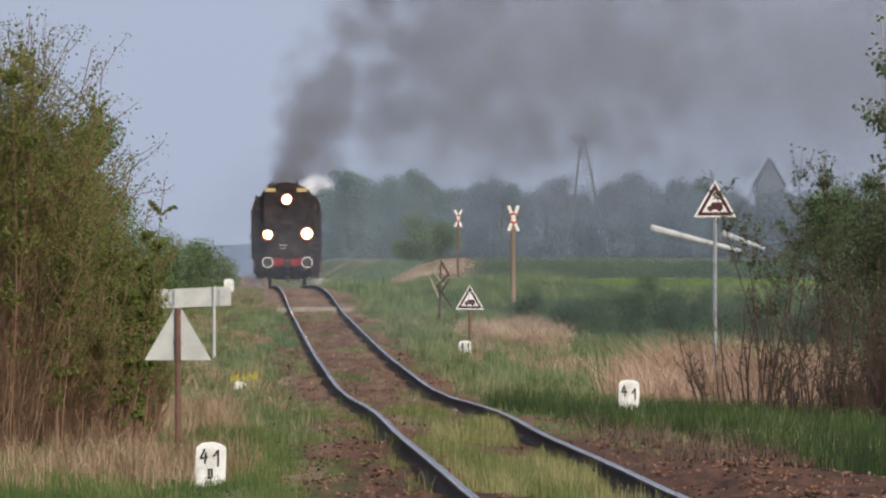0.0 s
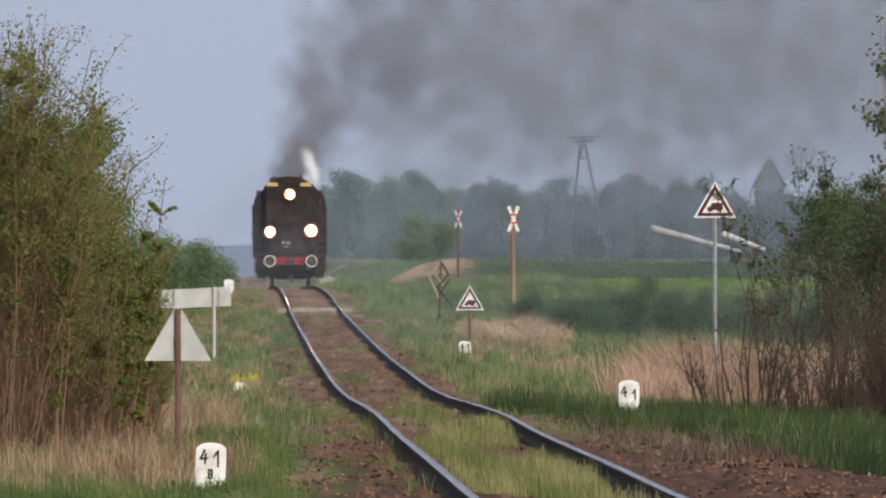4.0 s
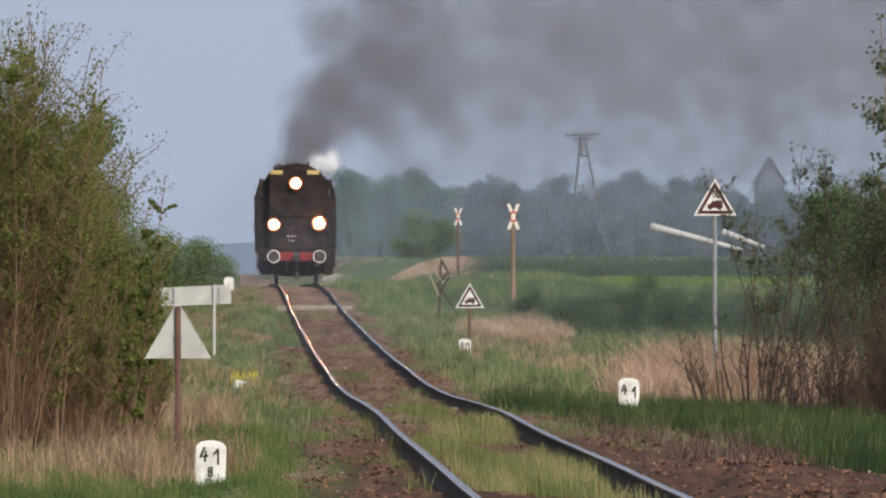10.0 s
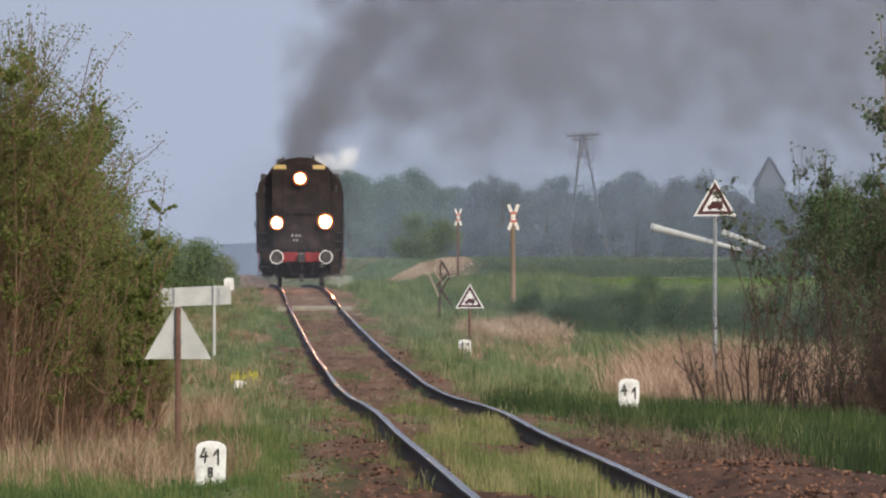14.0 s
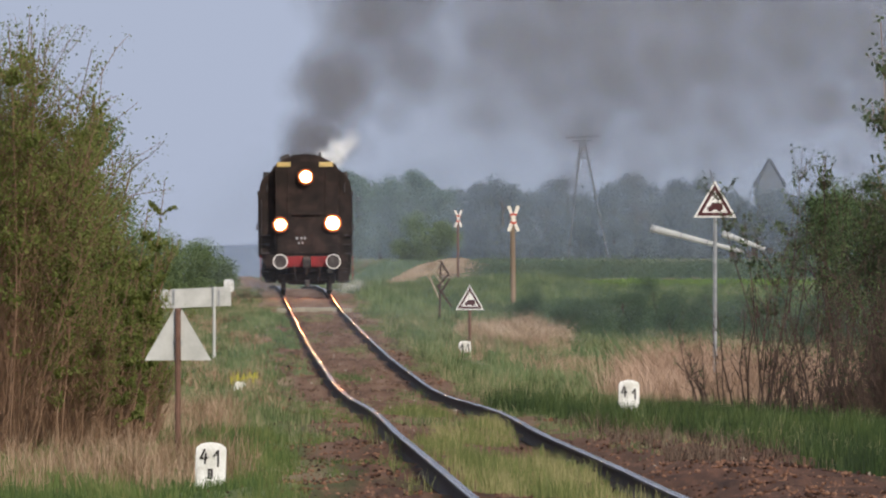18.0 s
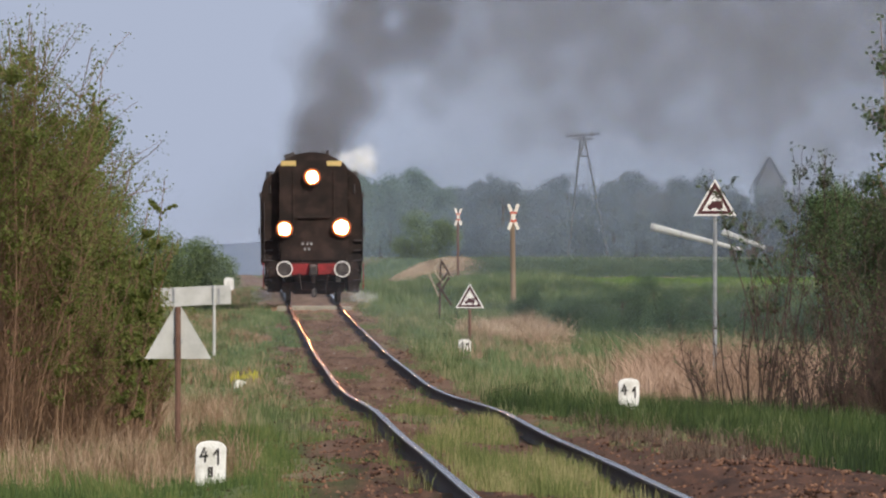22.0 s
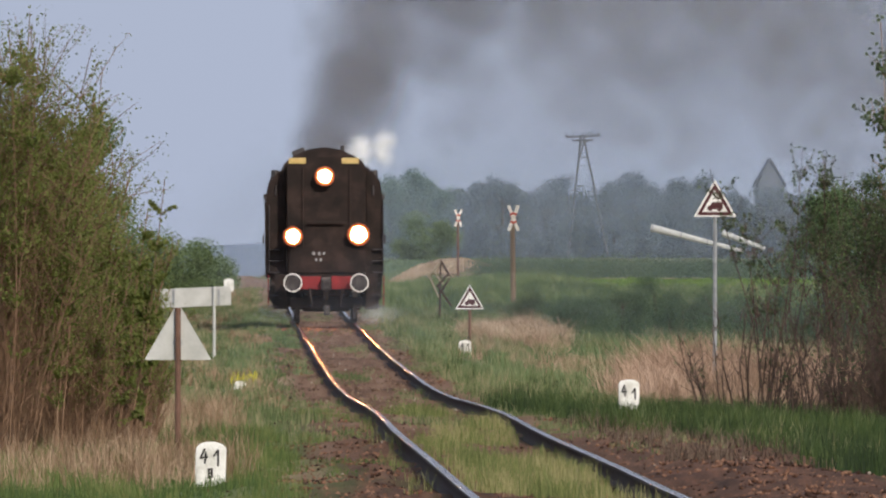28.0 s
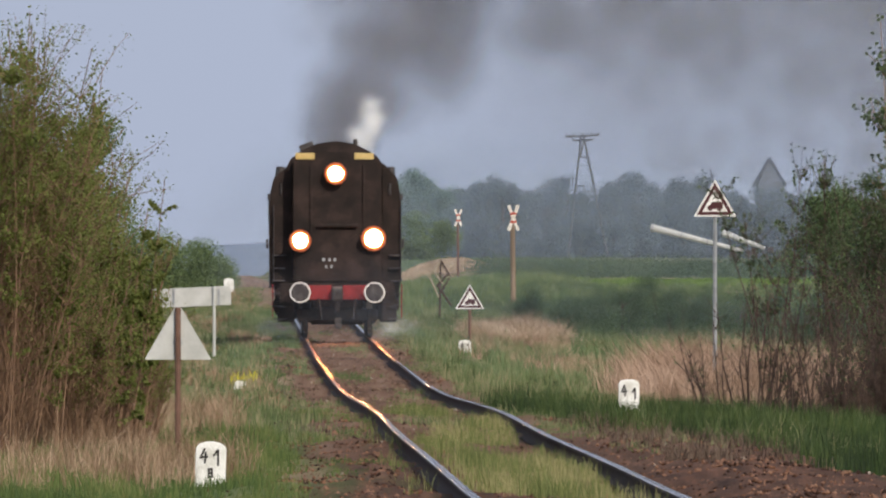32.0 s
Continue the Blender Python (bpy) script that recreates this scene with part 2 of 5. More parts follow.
def bulk(name, verts, faces, mat, smooth=False):
    """A mesh from number arrays: faces is an array of equal-sided faces."""
    me = bpy.data.meshes.new(name)
    verts, faces = np.asarray(verts, np.float32), np.asarray(faces, np.int32)
    me.vertices.add(len(verts))
    me.vertices.foreach_set("co", verts.ravel())
    k = faces.shape[1]
    me.loops.add(faces.size)
    me.loops.foreach_set("vertex_index", faces.ravel())
    me.polygons.add(len(faces))
    me.polygons.foreach_set("loop_start", np.arange(0, faces.size, k, dtype=np.int32))
    me.update(calc_edges=True)
    me.validate()
    me.materials.append(mat)
    if smooth:
        me.shade_smooth()
    return me


# ---- the lie of the land ----
RAIL_D = (0, 150, 175, 201, 238, 270, 294, 325, 339, 370, 444, 540, 648, 690, 718, 752, 808, 880, 1000, 1200, 5000)
RAIL_Z = (0.42, 0.36, 0.322, 0.30, 0.25, 0.27, 0.19, 0.08, 0.05, 0.01, 0.10, 0.32, 0.655, 0.80, 0.97, 1.12, 1.23, 1.25, 1.13, 0.6, 0.0)


def rail_z(d):
    """Height of the rail's top; the line dips and climbs over a crest near the crossing."""
    if np.ndim(d) == 0:
        return float(np.mean(np.interp(d + np.linspace(-14, 14, 7), RAIL_D, RAIL_Z)))
    return np.mean([np.interp(d + o, RAIL_D, RAIL_Z) for o in np.linspace(-14, 14, 7)], axis=0)


def bump01(v, a, b, soft):
    """1 between a and b, easing to 0 over soft."""
    return np.clip((v - a) / soft + 1, 0, 1) * np.clip((b - v) / soft + 1, 0, 1)


def ground_z(x, d):
    x, d = np.asarray(x, float), np.asarray(d, float)
    u = x - TRACK_X
    zr = rail_z(d)
    bed = zr - 0.165
    side = np.clip((np.abs(u) - 1.5) / 1.6, 0, 1)
    z = bed - 0.10 * side
    # the field rises slowly on the far right, and a shallow ditch lies before it
    far = np.interp(d, (0, 380, 560, 700, 800, 1000, 1500, 2200, 5000), (-0.1, -0.5, 0.1, 0.75, 1.25, 1.55, 2.0, 2.7, 4.0))
    w = np.clip((u - 3.5) / 5.0, 0, 1) ** 1.3
    z = z * (1 - w) + (far + 0.0) * w
    # left of the line the land stays near the rail's height
    v = np.clip((-u - 3.0) / 12.0, 0, 1)
    z = z + 0.25 * v
    # brown spoil beside the line, near the eye
    z = z + 0.17 * bump01(u, 1.7, 3.0, 0.6) * bump01(d, 150, 235, 40)
    z = z + 0.05 * bump01(u, -2.2, -1.5, 0.6) * bump01(d, 150, 185, 30)
    # a sandy mound by the crossing
    z = z + 0.84 * np.exp(-((u - 7.2) / 2.4) ** 2 - ((d - 1060) / 40) ** 2)
    return z


def rough_z(x, d):
    return 0.025 * np.sin(x * 5.1 + d * 0.83) * np.sin(x * 2.3 - d * 0.31) + 0.03 * np.sin(d * 0.21 + x * 1.3)


def on_ground(x, d):
    return float(ground_z(x, d) + rough_z(x, d))


def ground():
    xs = np.concatenate([[-2500, -800, -250, -80, -30], np.arange(-14, 22.01, 0.3), [26, 32, 40, 50, 65, 90, 150, 300, 700, 2500]])
    ds = np.concatenate([[-300, -80, 0, 60, 110], np.arange(140, 340, 0.8), np.arange(340, 720, 2.0), np.arange(720, 1000, 4.0), np.arange(1000, 1600, 30), [1800, 2100, 2500, 3000, 3600, 4300, 4950]])
    gx, gd = np.meshgrid(xs, ds)
    rng = np.random.default_rng(5)
    gz = ground_z(gx, gd) + rough_z(gx, gd) * (np.abs(gx) < 40) + rng.normal(0, 0.012, gx.shape) * (gd < 720)
    verts = np.stack([gx, gd, gz], -1).reshape(-1, 3)
    nx, nd = len(xs), len(ds)
    i = (np.arange(nd - 1)[:, None] * nx + np.arange(nx - 1)[None, :]).ravel()
    me = bulk("ground", verts, np.stack([i, i + 1, i + nx + 1, i + nx], -1), ground_material(), True)
    tagged(new("ground", me), "brown trodden soil with green and dry grass patches", "ground", kind="structure")


def ground_material():
    mat = bpy.data.materials.new("soil_and_turf")
    mat.use_nodes = True
    n, l = mat.node_tree.nodes, mat.node_tree.links
    b = n["Principled BSDF"]
    b.inputs["Roughness"].default_value = 0.95
    b.inputs["Specular IOR Level"].default_value = 0.15
    co = n.new("ShaderNodeTexCoord")
    sep = n.new("ShaderNodeSeparateXYZ")
    l.new(co.outputs["Object"], sep.inputs[0])

    def noise_at(scale, detail=4, stretch=(1, 1, 1)):
        mp = n.new("ShaderNodeMapping")
        mp.inputs["Scale"].default_value = stretch
        l.new(co.outputs["Object"], mp.inputs[0])
        t = n.new("ShaderNodeTexNoise")
        t.inputs["Scale"].default_value, t.inputs["Detail"].default_value = scale, detail
        l.new(mp.outputs[0], t.inputs["Vector"])
        return t.outputs["Fac"]

    def ramp(src, stops):
        r = n.new("ShaderNodeValToRGB")
        e = r.color_ramp.elements
        while len(e) < len(stops):
            e.new(0.5)
        for i, (p, c) in enumerate(stops):
            e[i].position, e[i].color = p, (*c, 1)
        l.new(src, r.inputs[0])
        return r.outputs[0]

    def calc(op, a, c):
        m = n.new("ShaderNodeMath")
        m.operation = op
        for k, v in ((0, a), (1, c)):
            if isinstance(v, (int, float)):
                m.inputs[k].default_value = v
            else:
                l.new(v, m.inputs[k])
        return m.outputs[0]

    def blend(f, a, c):
        m = n.new("ShaderNodeMix")
        m.data_type = "RGBA"
        l.new(f, m.inputs[0])
        l.new(a, m.inputs[6])
        l.new(c, m.inputs[7])
        return m.outputs[2]

    fine = noise_at(9)
    patch = noise_at(0.8, 5, (1.6, 0.035, 1))
    drift_noise = noise_at(1.6, 4, (1.5, 0.04, 1))
    soil = ramp(drift_noise, [(0.3, (0.07, 0.038, 0.024)), (0.45, (0.14, 0.078, 0.048)), (0.58, (0.18, 0.105, 0.067)), (0.72, (0.24, 0.155, 0.105))])
    cinder = ramp(noise_at(5, 5, (1.5, 0.06, 1)), [(0.3, (0.035, 0.018, 0.011)), (0.5, (0.085, 0.042, 0.025)), (0.7, (0.17, 0.08, 0.046))])
    turf = ramp(noise_at(1.1, 4, (1.5, 0.05, 1)), [(0.3, (0.05, 0.08, 0.02)), (0.5, (0.09, 0.125, 0.035)), (0.7, (0.17, 0.16, 0.075))])
    straw = ramp(noise_at(1.4, 4, (1.5, 0.05, 1)), [(0.3, (0.16, 0.11, 0.065)), (0.7, (0.33, 0.24, 0.155))])
    u = calc("ABSOLUTE", calc("SUBTRACT", sep.outputs[0], TRACK_X), 0)
    edge = calc("ADD", u, calc("MULTIPLY", calc("SUBTRACT", patch, 0.5), 3.2))
    near = n.new("ShaderNodeMapRange")
    for k, v in enumerate((190, 262, 1.6, 0.0)):
        near.inputs[k + 1].default_value = v
    l.new(sep.outputs[1], near.inputs[0])
    right = calc("GREATER_THAN", sep.outputs[0], TRACK_X)
    spoil = calc("MULTIPLY", near.outputs[0], right)
    edge = calc("SUBTRACT", edge, spoil)
    soil = blend(calc("MULTIPLY", near.outputs[0], 0.6), soil, cinder)
    sand = ramp(drift_noise, [(0.3, (0.22, 0.14, 0.095)), (0.7, (0.38, 0.27, 0.20))])
    road = n.new("ShaderNodeMapRange")
    for k, v in enumerate((640, 690, 0.0, 0.4)):
        road.inputs[k + 1].default_value = v
    l.new(sep.outputs[1], road.inputs[0])
    soil = blend(road.outputs[0], soil, sand)
    grown = n.new("ShaderNodeMapRange")
    grown.inputs[1].default_value, grown.inputs[2].default_value = 1.15, 2.1
    l.new(edge, grown.inputs[0])
    dry = n.new("ShaderNodeMapRange")
    dry.inputs[1].default_value, dry.inputs[2].default_value = 0.52, 0.62
    l.new(noise_at(0.35, 4, (1.6, 0.04, 1)), dry.inputs[0])
    l.new(blend(grown.outputs[0], soil, blend(dry.outputs[0], turf, straw)), b.inputs["Base Color"])
    bp = n.new("ShaderNodeBump")
    bp.inputs["Strength"].default_value, bp.inputs["Distance"].default_value = 0.7, 0.05
    l.new(fine, bp.inputs["Height"])
    l.new(bp.outputs[0], b.inputs["Normal"])
    return mat


ground()


# ---- the line ----
def rail(side):
    xc = TRACK_X + side * 0.7535
    ds = np.concatenate([np.arange(-40, 140, 20.0), np.arange(140, 340, 3.0), np.arange(340, 1000, 6.0), np.arange(1000, 1400, 40.0)])
    rng = np.random.default_rng(3)
    wob = np.interp(ds, np.arange(-60, 1500, 23), rng.normal(0, 0.006, 68))
    zs = rail_z(ds) + np.interp(ds, np.arange(-60, 1500, 31), rng.normal(0, 0.005, 51))
    thing = base("rail", (0, 0, 0), "long rusty steel rail with a bright worn top", "rail", "rails of the line", "structure")
    for name, prof, mat in (("web", [(-0.07, -0.165), (-0.07, -0.15), (-0.012, -0.135), (-0.012, -0.045), (-0.036, -0.035), (-0.036, -0.006), (0.036, -0.006), (0.036, -0.035), (0.012, -0.045), (0.012, -0.135), (0.07, -0.15), (0.07, -0.165)], RAIL_SIDE),
                            ("running_top", [(-0.034, -0.012), (-0.034, -0.003), (-0.024, 0.0), (0.024, 0.0), (0.034, -0.003), (0.034, -0.012)], RAIL_TOP)):
        p = np.array(prof)
        k = len(p)
        v = np.stack([np.broadcast_to(xc + wob[:, None] + p[None, :, 0], (len(ds), k)), np.broadcast_to(ds[:, None], (len(ds), k)), zs[:, None] + p[None, :, 1]], -1).reshape(-1, 3)
        a = (np.arange(len(ds) - 1)[:, None] * k + np.arange(k)[None, :]).ravel()
        c = (np.arange(len(ds) - 1)[:, None] * k + (np.arange(k)[None, :] + 1) % k).ravel()
        ob = new(name, bulk(name, v, np.stack([a, c, c + k, a + k], -1), mat))
        ob.parent = thing


rail(-1)
rail(1)


# ---- growth: blades, stems, leaves ----
def blades(name, xs, ds, zs, height, width, mat, rng, per=6, spread=0.06, lean=0.35):
    """Tufts of bent blades at the given feet, joined into one mesh."""
    n = len(xs) * per
    x = np.repeat(xs, per) + rng.normal(0, spread, n)
    y = np.repeat(ds, per) + rng.normal(0, spread, n)
    z = np.repeat(zs, per) - 0.02
    h = np.repeat(height, per) * rng.uniform(0.5, 1.1, n)
    a = rng.uniform(0, 2 * np.pi, n)
    bend = h * rng.uniform(0.05, lean, n)
    dx, dy = np.cos(a), np.sin(a)
    w = width * rng.uniform(0.6, 1.3, n) / 2
    turn = rng.uniform(-0.9, 0.9, n)
    px, py = np.cos(turn), np.sin(turn)
    v = np.zeros((n, 5, 3))
    for k, (f, g, s) in enumerate(((0, 0, 1), (0, 0, -1), (0.55, 0.3, 0.8), (0.55, 0.3, -0.8), (1.0, 1.0, 0))):
        v[:, k, 0] = x + dx * bend * g + px * w * s
        v[:, k, 1] = y + dy * bend * g + py * w * s
        v[:, k, 2] = z + h * f * (1 - 0.12 * g * lean)
    i = np.arange(n)[:, None] * 5
    faces = np.concatenate([i + np.array([[0, 1, 3]]), i + np.array([[0, 3, 2]]), i + np.array([[2, 3, 4]])], 0)
    return bulk(name, v.reshape(-1, 3), faces, mat)


def turf(name, label, category, n, xr, dr, height, width, mat, seed, keep=None, per=6, lean=0.35, spread=0.06):
    rng = np.random.default_rng(seed)
    x, d = rng.uniform(*xr, n), rng.uniform(*dr, n)
    if keep is not None:
        ok = keep(x, d, rng)
        x, d = x[ok], d[ok]
    z = ground_z(x, d) + rough_z(x, d)
    h = rng.uniform(*height, len(x)) * (0.7 + 0.6 * np.abs(np.sin(x * 1.7 + d * 0.13)))
    return tagged(new(name, blades(name, x, d, z, h, width, mat, rng, per, spread, lean)), label, category, kind="stuff")


def leaf_mesh(name, p, size, mat, rng, long=1.6):
    """Small folded leaves at the points p."""
    n = len(p)
    q = rng.normal(size=(n, 3))
    q /= np.linalg.norm(q, axis=1)[:, None]
    r = np.cross(q, rng.normal(size=(n, 3)))
    r /= np.linalg.norm(r, axis=1)[:, None] + 1e-9
    up = np.cross(q, r)
    s = size * rng.uniform(0.55, 1.25, (n, 1))
    v = np.stack([p - q * s * long / 2, p + r * s * 0.5 + up * s * 0.15, p + q * s * long / 2, p - r * s * 0.5 + up * s * 0.15], 1)
    i = np.arange(n)[:, None] * 4
    return bulk(name, v.reshape(-1, 3), np.concatenate([i + np.array([[0, 1, 2]]), i + np.array([[0, 2, 3]])], 0), mat)


def tubes(name, lines, mat, sides=4):
    """Tapered tubes along polylines: each an array of points and the radii at its ends."""
    V, F, o = [], [], 0
    ang = np.linspace(0, 2 * np.pi, sides, endpoint=False)
    ring = np.stack([np.cos(ang), np.sin(ang)], -1)
    for pts, r0, r1 in lines:
        k = len(pts)
        t = np.gradient(pts, axis=0)
        t /= np.linalg.norm(t, axis=1)[:, None] + 1e-9
        a = np.cross(t, np.array([0.3, 1.0, 0.1]))
        a /= np.linalg.norm(a, axis=1)[:, None] + 1e-9
        b = np.cross(t, a)
        r = np.linspace(r0, r1, k)[:, None, None]
        V.append((pts[:, None, :] + r * (ring[None, :, :1] * a[:, None, :] + ring[None, :, 1:] * b[:, None, :])).reshape(-1, 3))
        i = (np.arange(k - 1)[:, None] * sides + np.arange(sides)[None, :]).ravel() + o
        j = (np.arange(k - 1)[:, None] * sides + (np.arange(sides)[None, :] + 1) % sides).ravel() + o
        F.append(np.stack([i, j, j + sides, i + sides], -1))
        o += k * sides
    return bulk(name, np.concatenate(V), np.concatenate(F), mat)


def stem_line(start, direction, length, rng, curl=0.25, up=0.15, k=7):
    p, d = np.array(start, float), np.array(direction, float)
    d /= np.linalg.norm(d)
    pts = [p.copy()]
    for _ in range(k - 1):
        d = d + rng.normal(0, curl / 2, 3) + np.array([0, 0, up / 2])
        d /= np.linalg.norm(d)
        p = p + d * length / (k - 1)
        pts.append(p.copy())
    return np.array(pts)


def shrub(name, label, x, d, height, width, stems, leaf_mat, seed, leaf=0.05, per_twig=16, twigs=9, bare=0.35, lean=0.0, stem_r=0.014, category="shrub", droop=0.0, group="", cloud=0.1, twig=(0.10, 0.24), bare_twigs=0, stem_mat=None, curl=0.16):
    """A many-stemmed shrub: bare reddish stems below, thin leafy twigs above."""
    rng = np.random.default_rng(seed)
    thing = base(name, (x, d, on_ground(x, d) - 0.05), label, category, group)
    lines, leaves = [], []
    for _ in range(stems):
        a = rng.uniform(0, 2 * np.pi)
        out = rng.uniform(0.0, 1.0) ** 0.7 * width
        foot = np.array([np.cos(a), np.sin(a), 0]) * out * 0.55
        h = height * rng.uniform(0.62, 1.02)
        main = stem_line(foot, (np.cos(a) * out * 0.5 / height + lean, np.sin(a) * out * 0.5 / height, 1), h, rng, curl, 0.10, 9)
        lines.append((main, stem_r * rng.uniform(0.7, 1.3), 0.004))
        for _ in range(twigs):
            f = rng.uniform(bare, 1.0)
            q = main[min(7, int(f * 8))]
            b = rng.uniform(0, 2 * np.pi)
            tl = height * rng.uniform(*twig)
            tw = stem_line(q, (np.cos(b), np.sin(b), rng.uniform(0.4, 1.6) - droop), tl, rng, 0.35, 0.15 - droop, 5)
            lines.append((tw, 0.005, 0.002))
            m = rng.poisson(per_twig * (0.5 + f))
            if m:
                g = rng.uniform(0.1, 1.0, m) * 4
                i0 = np.minimum(g.astype(int), 3)
                pp = tw[i0] + (tw[i0 + 1] - tw[i0]) * (g - i0)[:, None]
                leaves.append(pp + rng.normal(0, cloud * height * 0.12, (m, 3)))
        for _ in range(bare_twigs):
            f = rng.uniform(0.08, bare + 0.15)
            b = rng.uniform(0, 2 * np.pi)
            tw = stem_line(main[min(7, int(f * 8))], (np.cos(b), np.sin(b), rng.uniform(0.8, 2.2)), height * rng.uniform(0.12, 0.28), rng, 0.25, 0.15, 4)
            lines.append((tw, 0.004, 0.0016))
        m = rng.poisson(per_twig)
        leaves.append(main[rng.integers(5, 9, m)] + rng.normal(0, 0.05, (m, 3)))
    tagged(new("branchwork", tubes("branchwork", lines, stem_mat or TWIG)), kind="stuff").parent = thing
    tagged(new("foliage", leaf_mesh("foliage", np.concatenate(leaves), leaf, leaf_mat, rng)), kind="stuff").parent = thing
    return thing


def tree(name, label, x, d, height, crown_r, leaf_mat, seed, leaf=0.3, count=1500, z=None, lumps=9, group="", low=0.25, category="tree", stout=0.025):
    """Trunk, limbs and a crown of many small leaf clumps in uneven lobes."""
    rng = np.random.default_rng(seed)
    thing = base(name, (x, d, (on_ground(x, d) if z is None else z) - 0.05), label, category, group)
    trunk = stem_line((0, 0, 0), (0, 0, 1), height * 0.8, rng, 0.08, 0.1, 8)
    ob = new("trunk", tubes("trunk", [(trunk, height * stout, height * stout * 0.32)], BARK, 7))
    ob.parent = thing
    lines, pts = [], []
    for i in range(lumps):
        a = rng.uniform(0, 2 * np.pi)
        f = low + (0.97 - low) * (i + 0.5) / lumps
        r = crown_r * np.sqrt(max(0.08, 1 - ((f - 0.55) / 0.52) ** 2)) * rng.uniform(0.35, 0.85)
        c = np.array([np.cos(a) * r, np.sin(a) * r, height * f])
        s = trunk[min(7, int(f * 7))]
        limb = np.linspace(s, c, 4) + rng.normal(0, 0.02 * height, (4, 3)) * np.array([[0], [1], [1], [0]])
        lines.append((limb, height * 0.008, height * 0.002))
        m = count // lumps
        q = rng.normal(size=(m, 3))
        q /= np.linalg.norm(q, axis=1)[:, None]
        rad = crown_r * rng.uniform(0.38, 0.6)
        pts.append(c + q * (rad * rng.uniform(0.25, 1.12, (m, 1))) * np.array([1, 1, 0.85]))
    tagged(new("limbwork", tubes("limbwork", lines, BARK)), kind="stuff").parent = thing
    tagged(new("crown", leaf_mesh("crown", np.concatenate(pts), leaf, leaf_mat, rng, 1.2)), kind="stuff").parent = thing
    return thing


def thicket(name, label, category, n, xr, dr, height, wide, leaf, per, mat, seed, keep=None):
    """Uneven clumps of leaves rising from the ground, joined into one growth."""
    rng = np.random.default_rng(seed)
    x, d = rng.uniform(*xr, n), rng.uniform(*dr, n)
    if keep is not None:
        ok = keep(x, d, rng)
        x, d = x[ok], d[ok]
    z = ground_z(x, d) + rough_z(x, d)
    pts = []
    for a, b, c in zip(x, d, z):
        h, w = rng.uniform(*height), rng.uniform(*wide)
        q = rng.normal(size=(per, 3))
        q *= rng.uniform(0.2, 1.0, (per, 1)) ** 0.6 / np.linalg.norm(q, axis=1)[:, None]
        q = q * np.array([w, w, h * 0.55]) + np.array([a, b, c + h * 0.42])
        pts.append(q)
    return tagged(new(name, leaf_mesh(name, np.concatenate(pts), leaf, mat, rng, 1.8)), label, category, kind="stuff")


# ---- signs and marks beside the line ----
def distance_stone(x, d, z, w, h, text, label, lean=0.0):
    thing = base("distance_stone", (x, d, z), label, "marker stone", "distance stones along the line")
    thing.rotation_euler = (0, radians(lean), radians(4 * math.sin(d)))
    bm = bmesh.new()
    arch = [(-w / 2, -0.25), (w / 2, -0.25)] + [(w / 2 * 1.02, h * 0.8)] + [(w / 2 * math.cos(a), h * 0.82 + h * 0.18 * math.sin(a)) for a in np.linspace(0.35, math.pi - 0.35, 7)] + [(-w / 2 * 1.02, h * 0.8)]
    prism(bm, arch, -0.07, 0.07)
    bmesh.ops.bevel(bm, geom=[e for e in bm.edges if abs(e.verts[0].co.y - e.verts[1].co.y) < 0.01], offset=0.014, segments=2, affect="EDGES")
    part("stone", bm, STONE_WHITE, thing)
    for strokes, size, cx, cz in text:
        figure(strokes, size, cx, cz, -0.0725, thing, 0.017 + 0.005 * (d > 250))
    return thing


def tri(side):
    return [(-side / 2, 0), (side / 2, 0), (0, side * 0.866)]


def inset(points, f, cz):
    return [(x * f, cz + (z - cz) * f) for x, z in points]


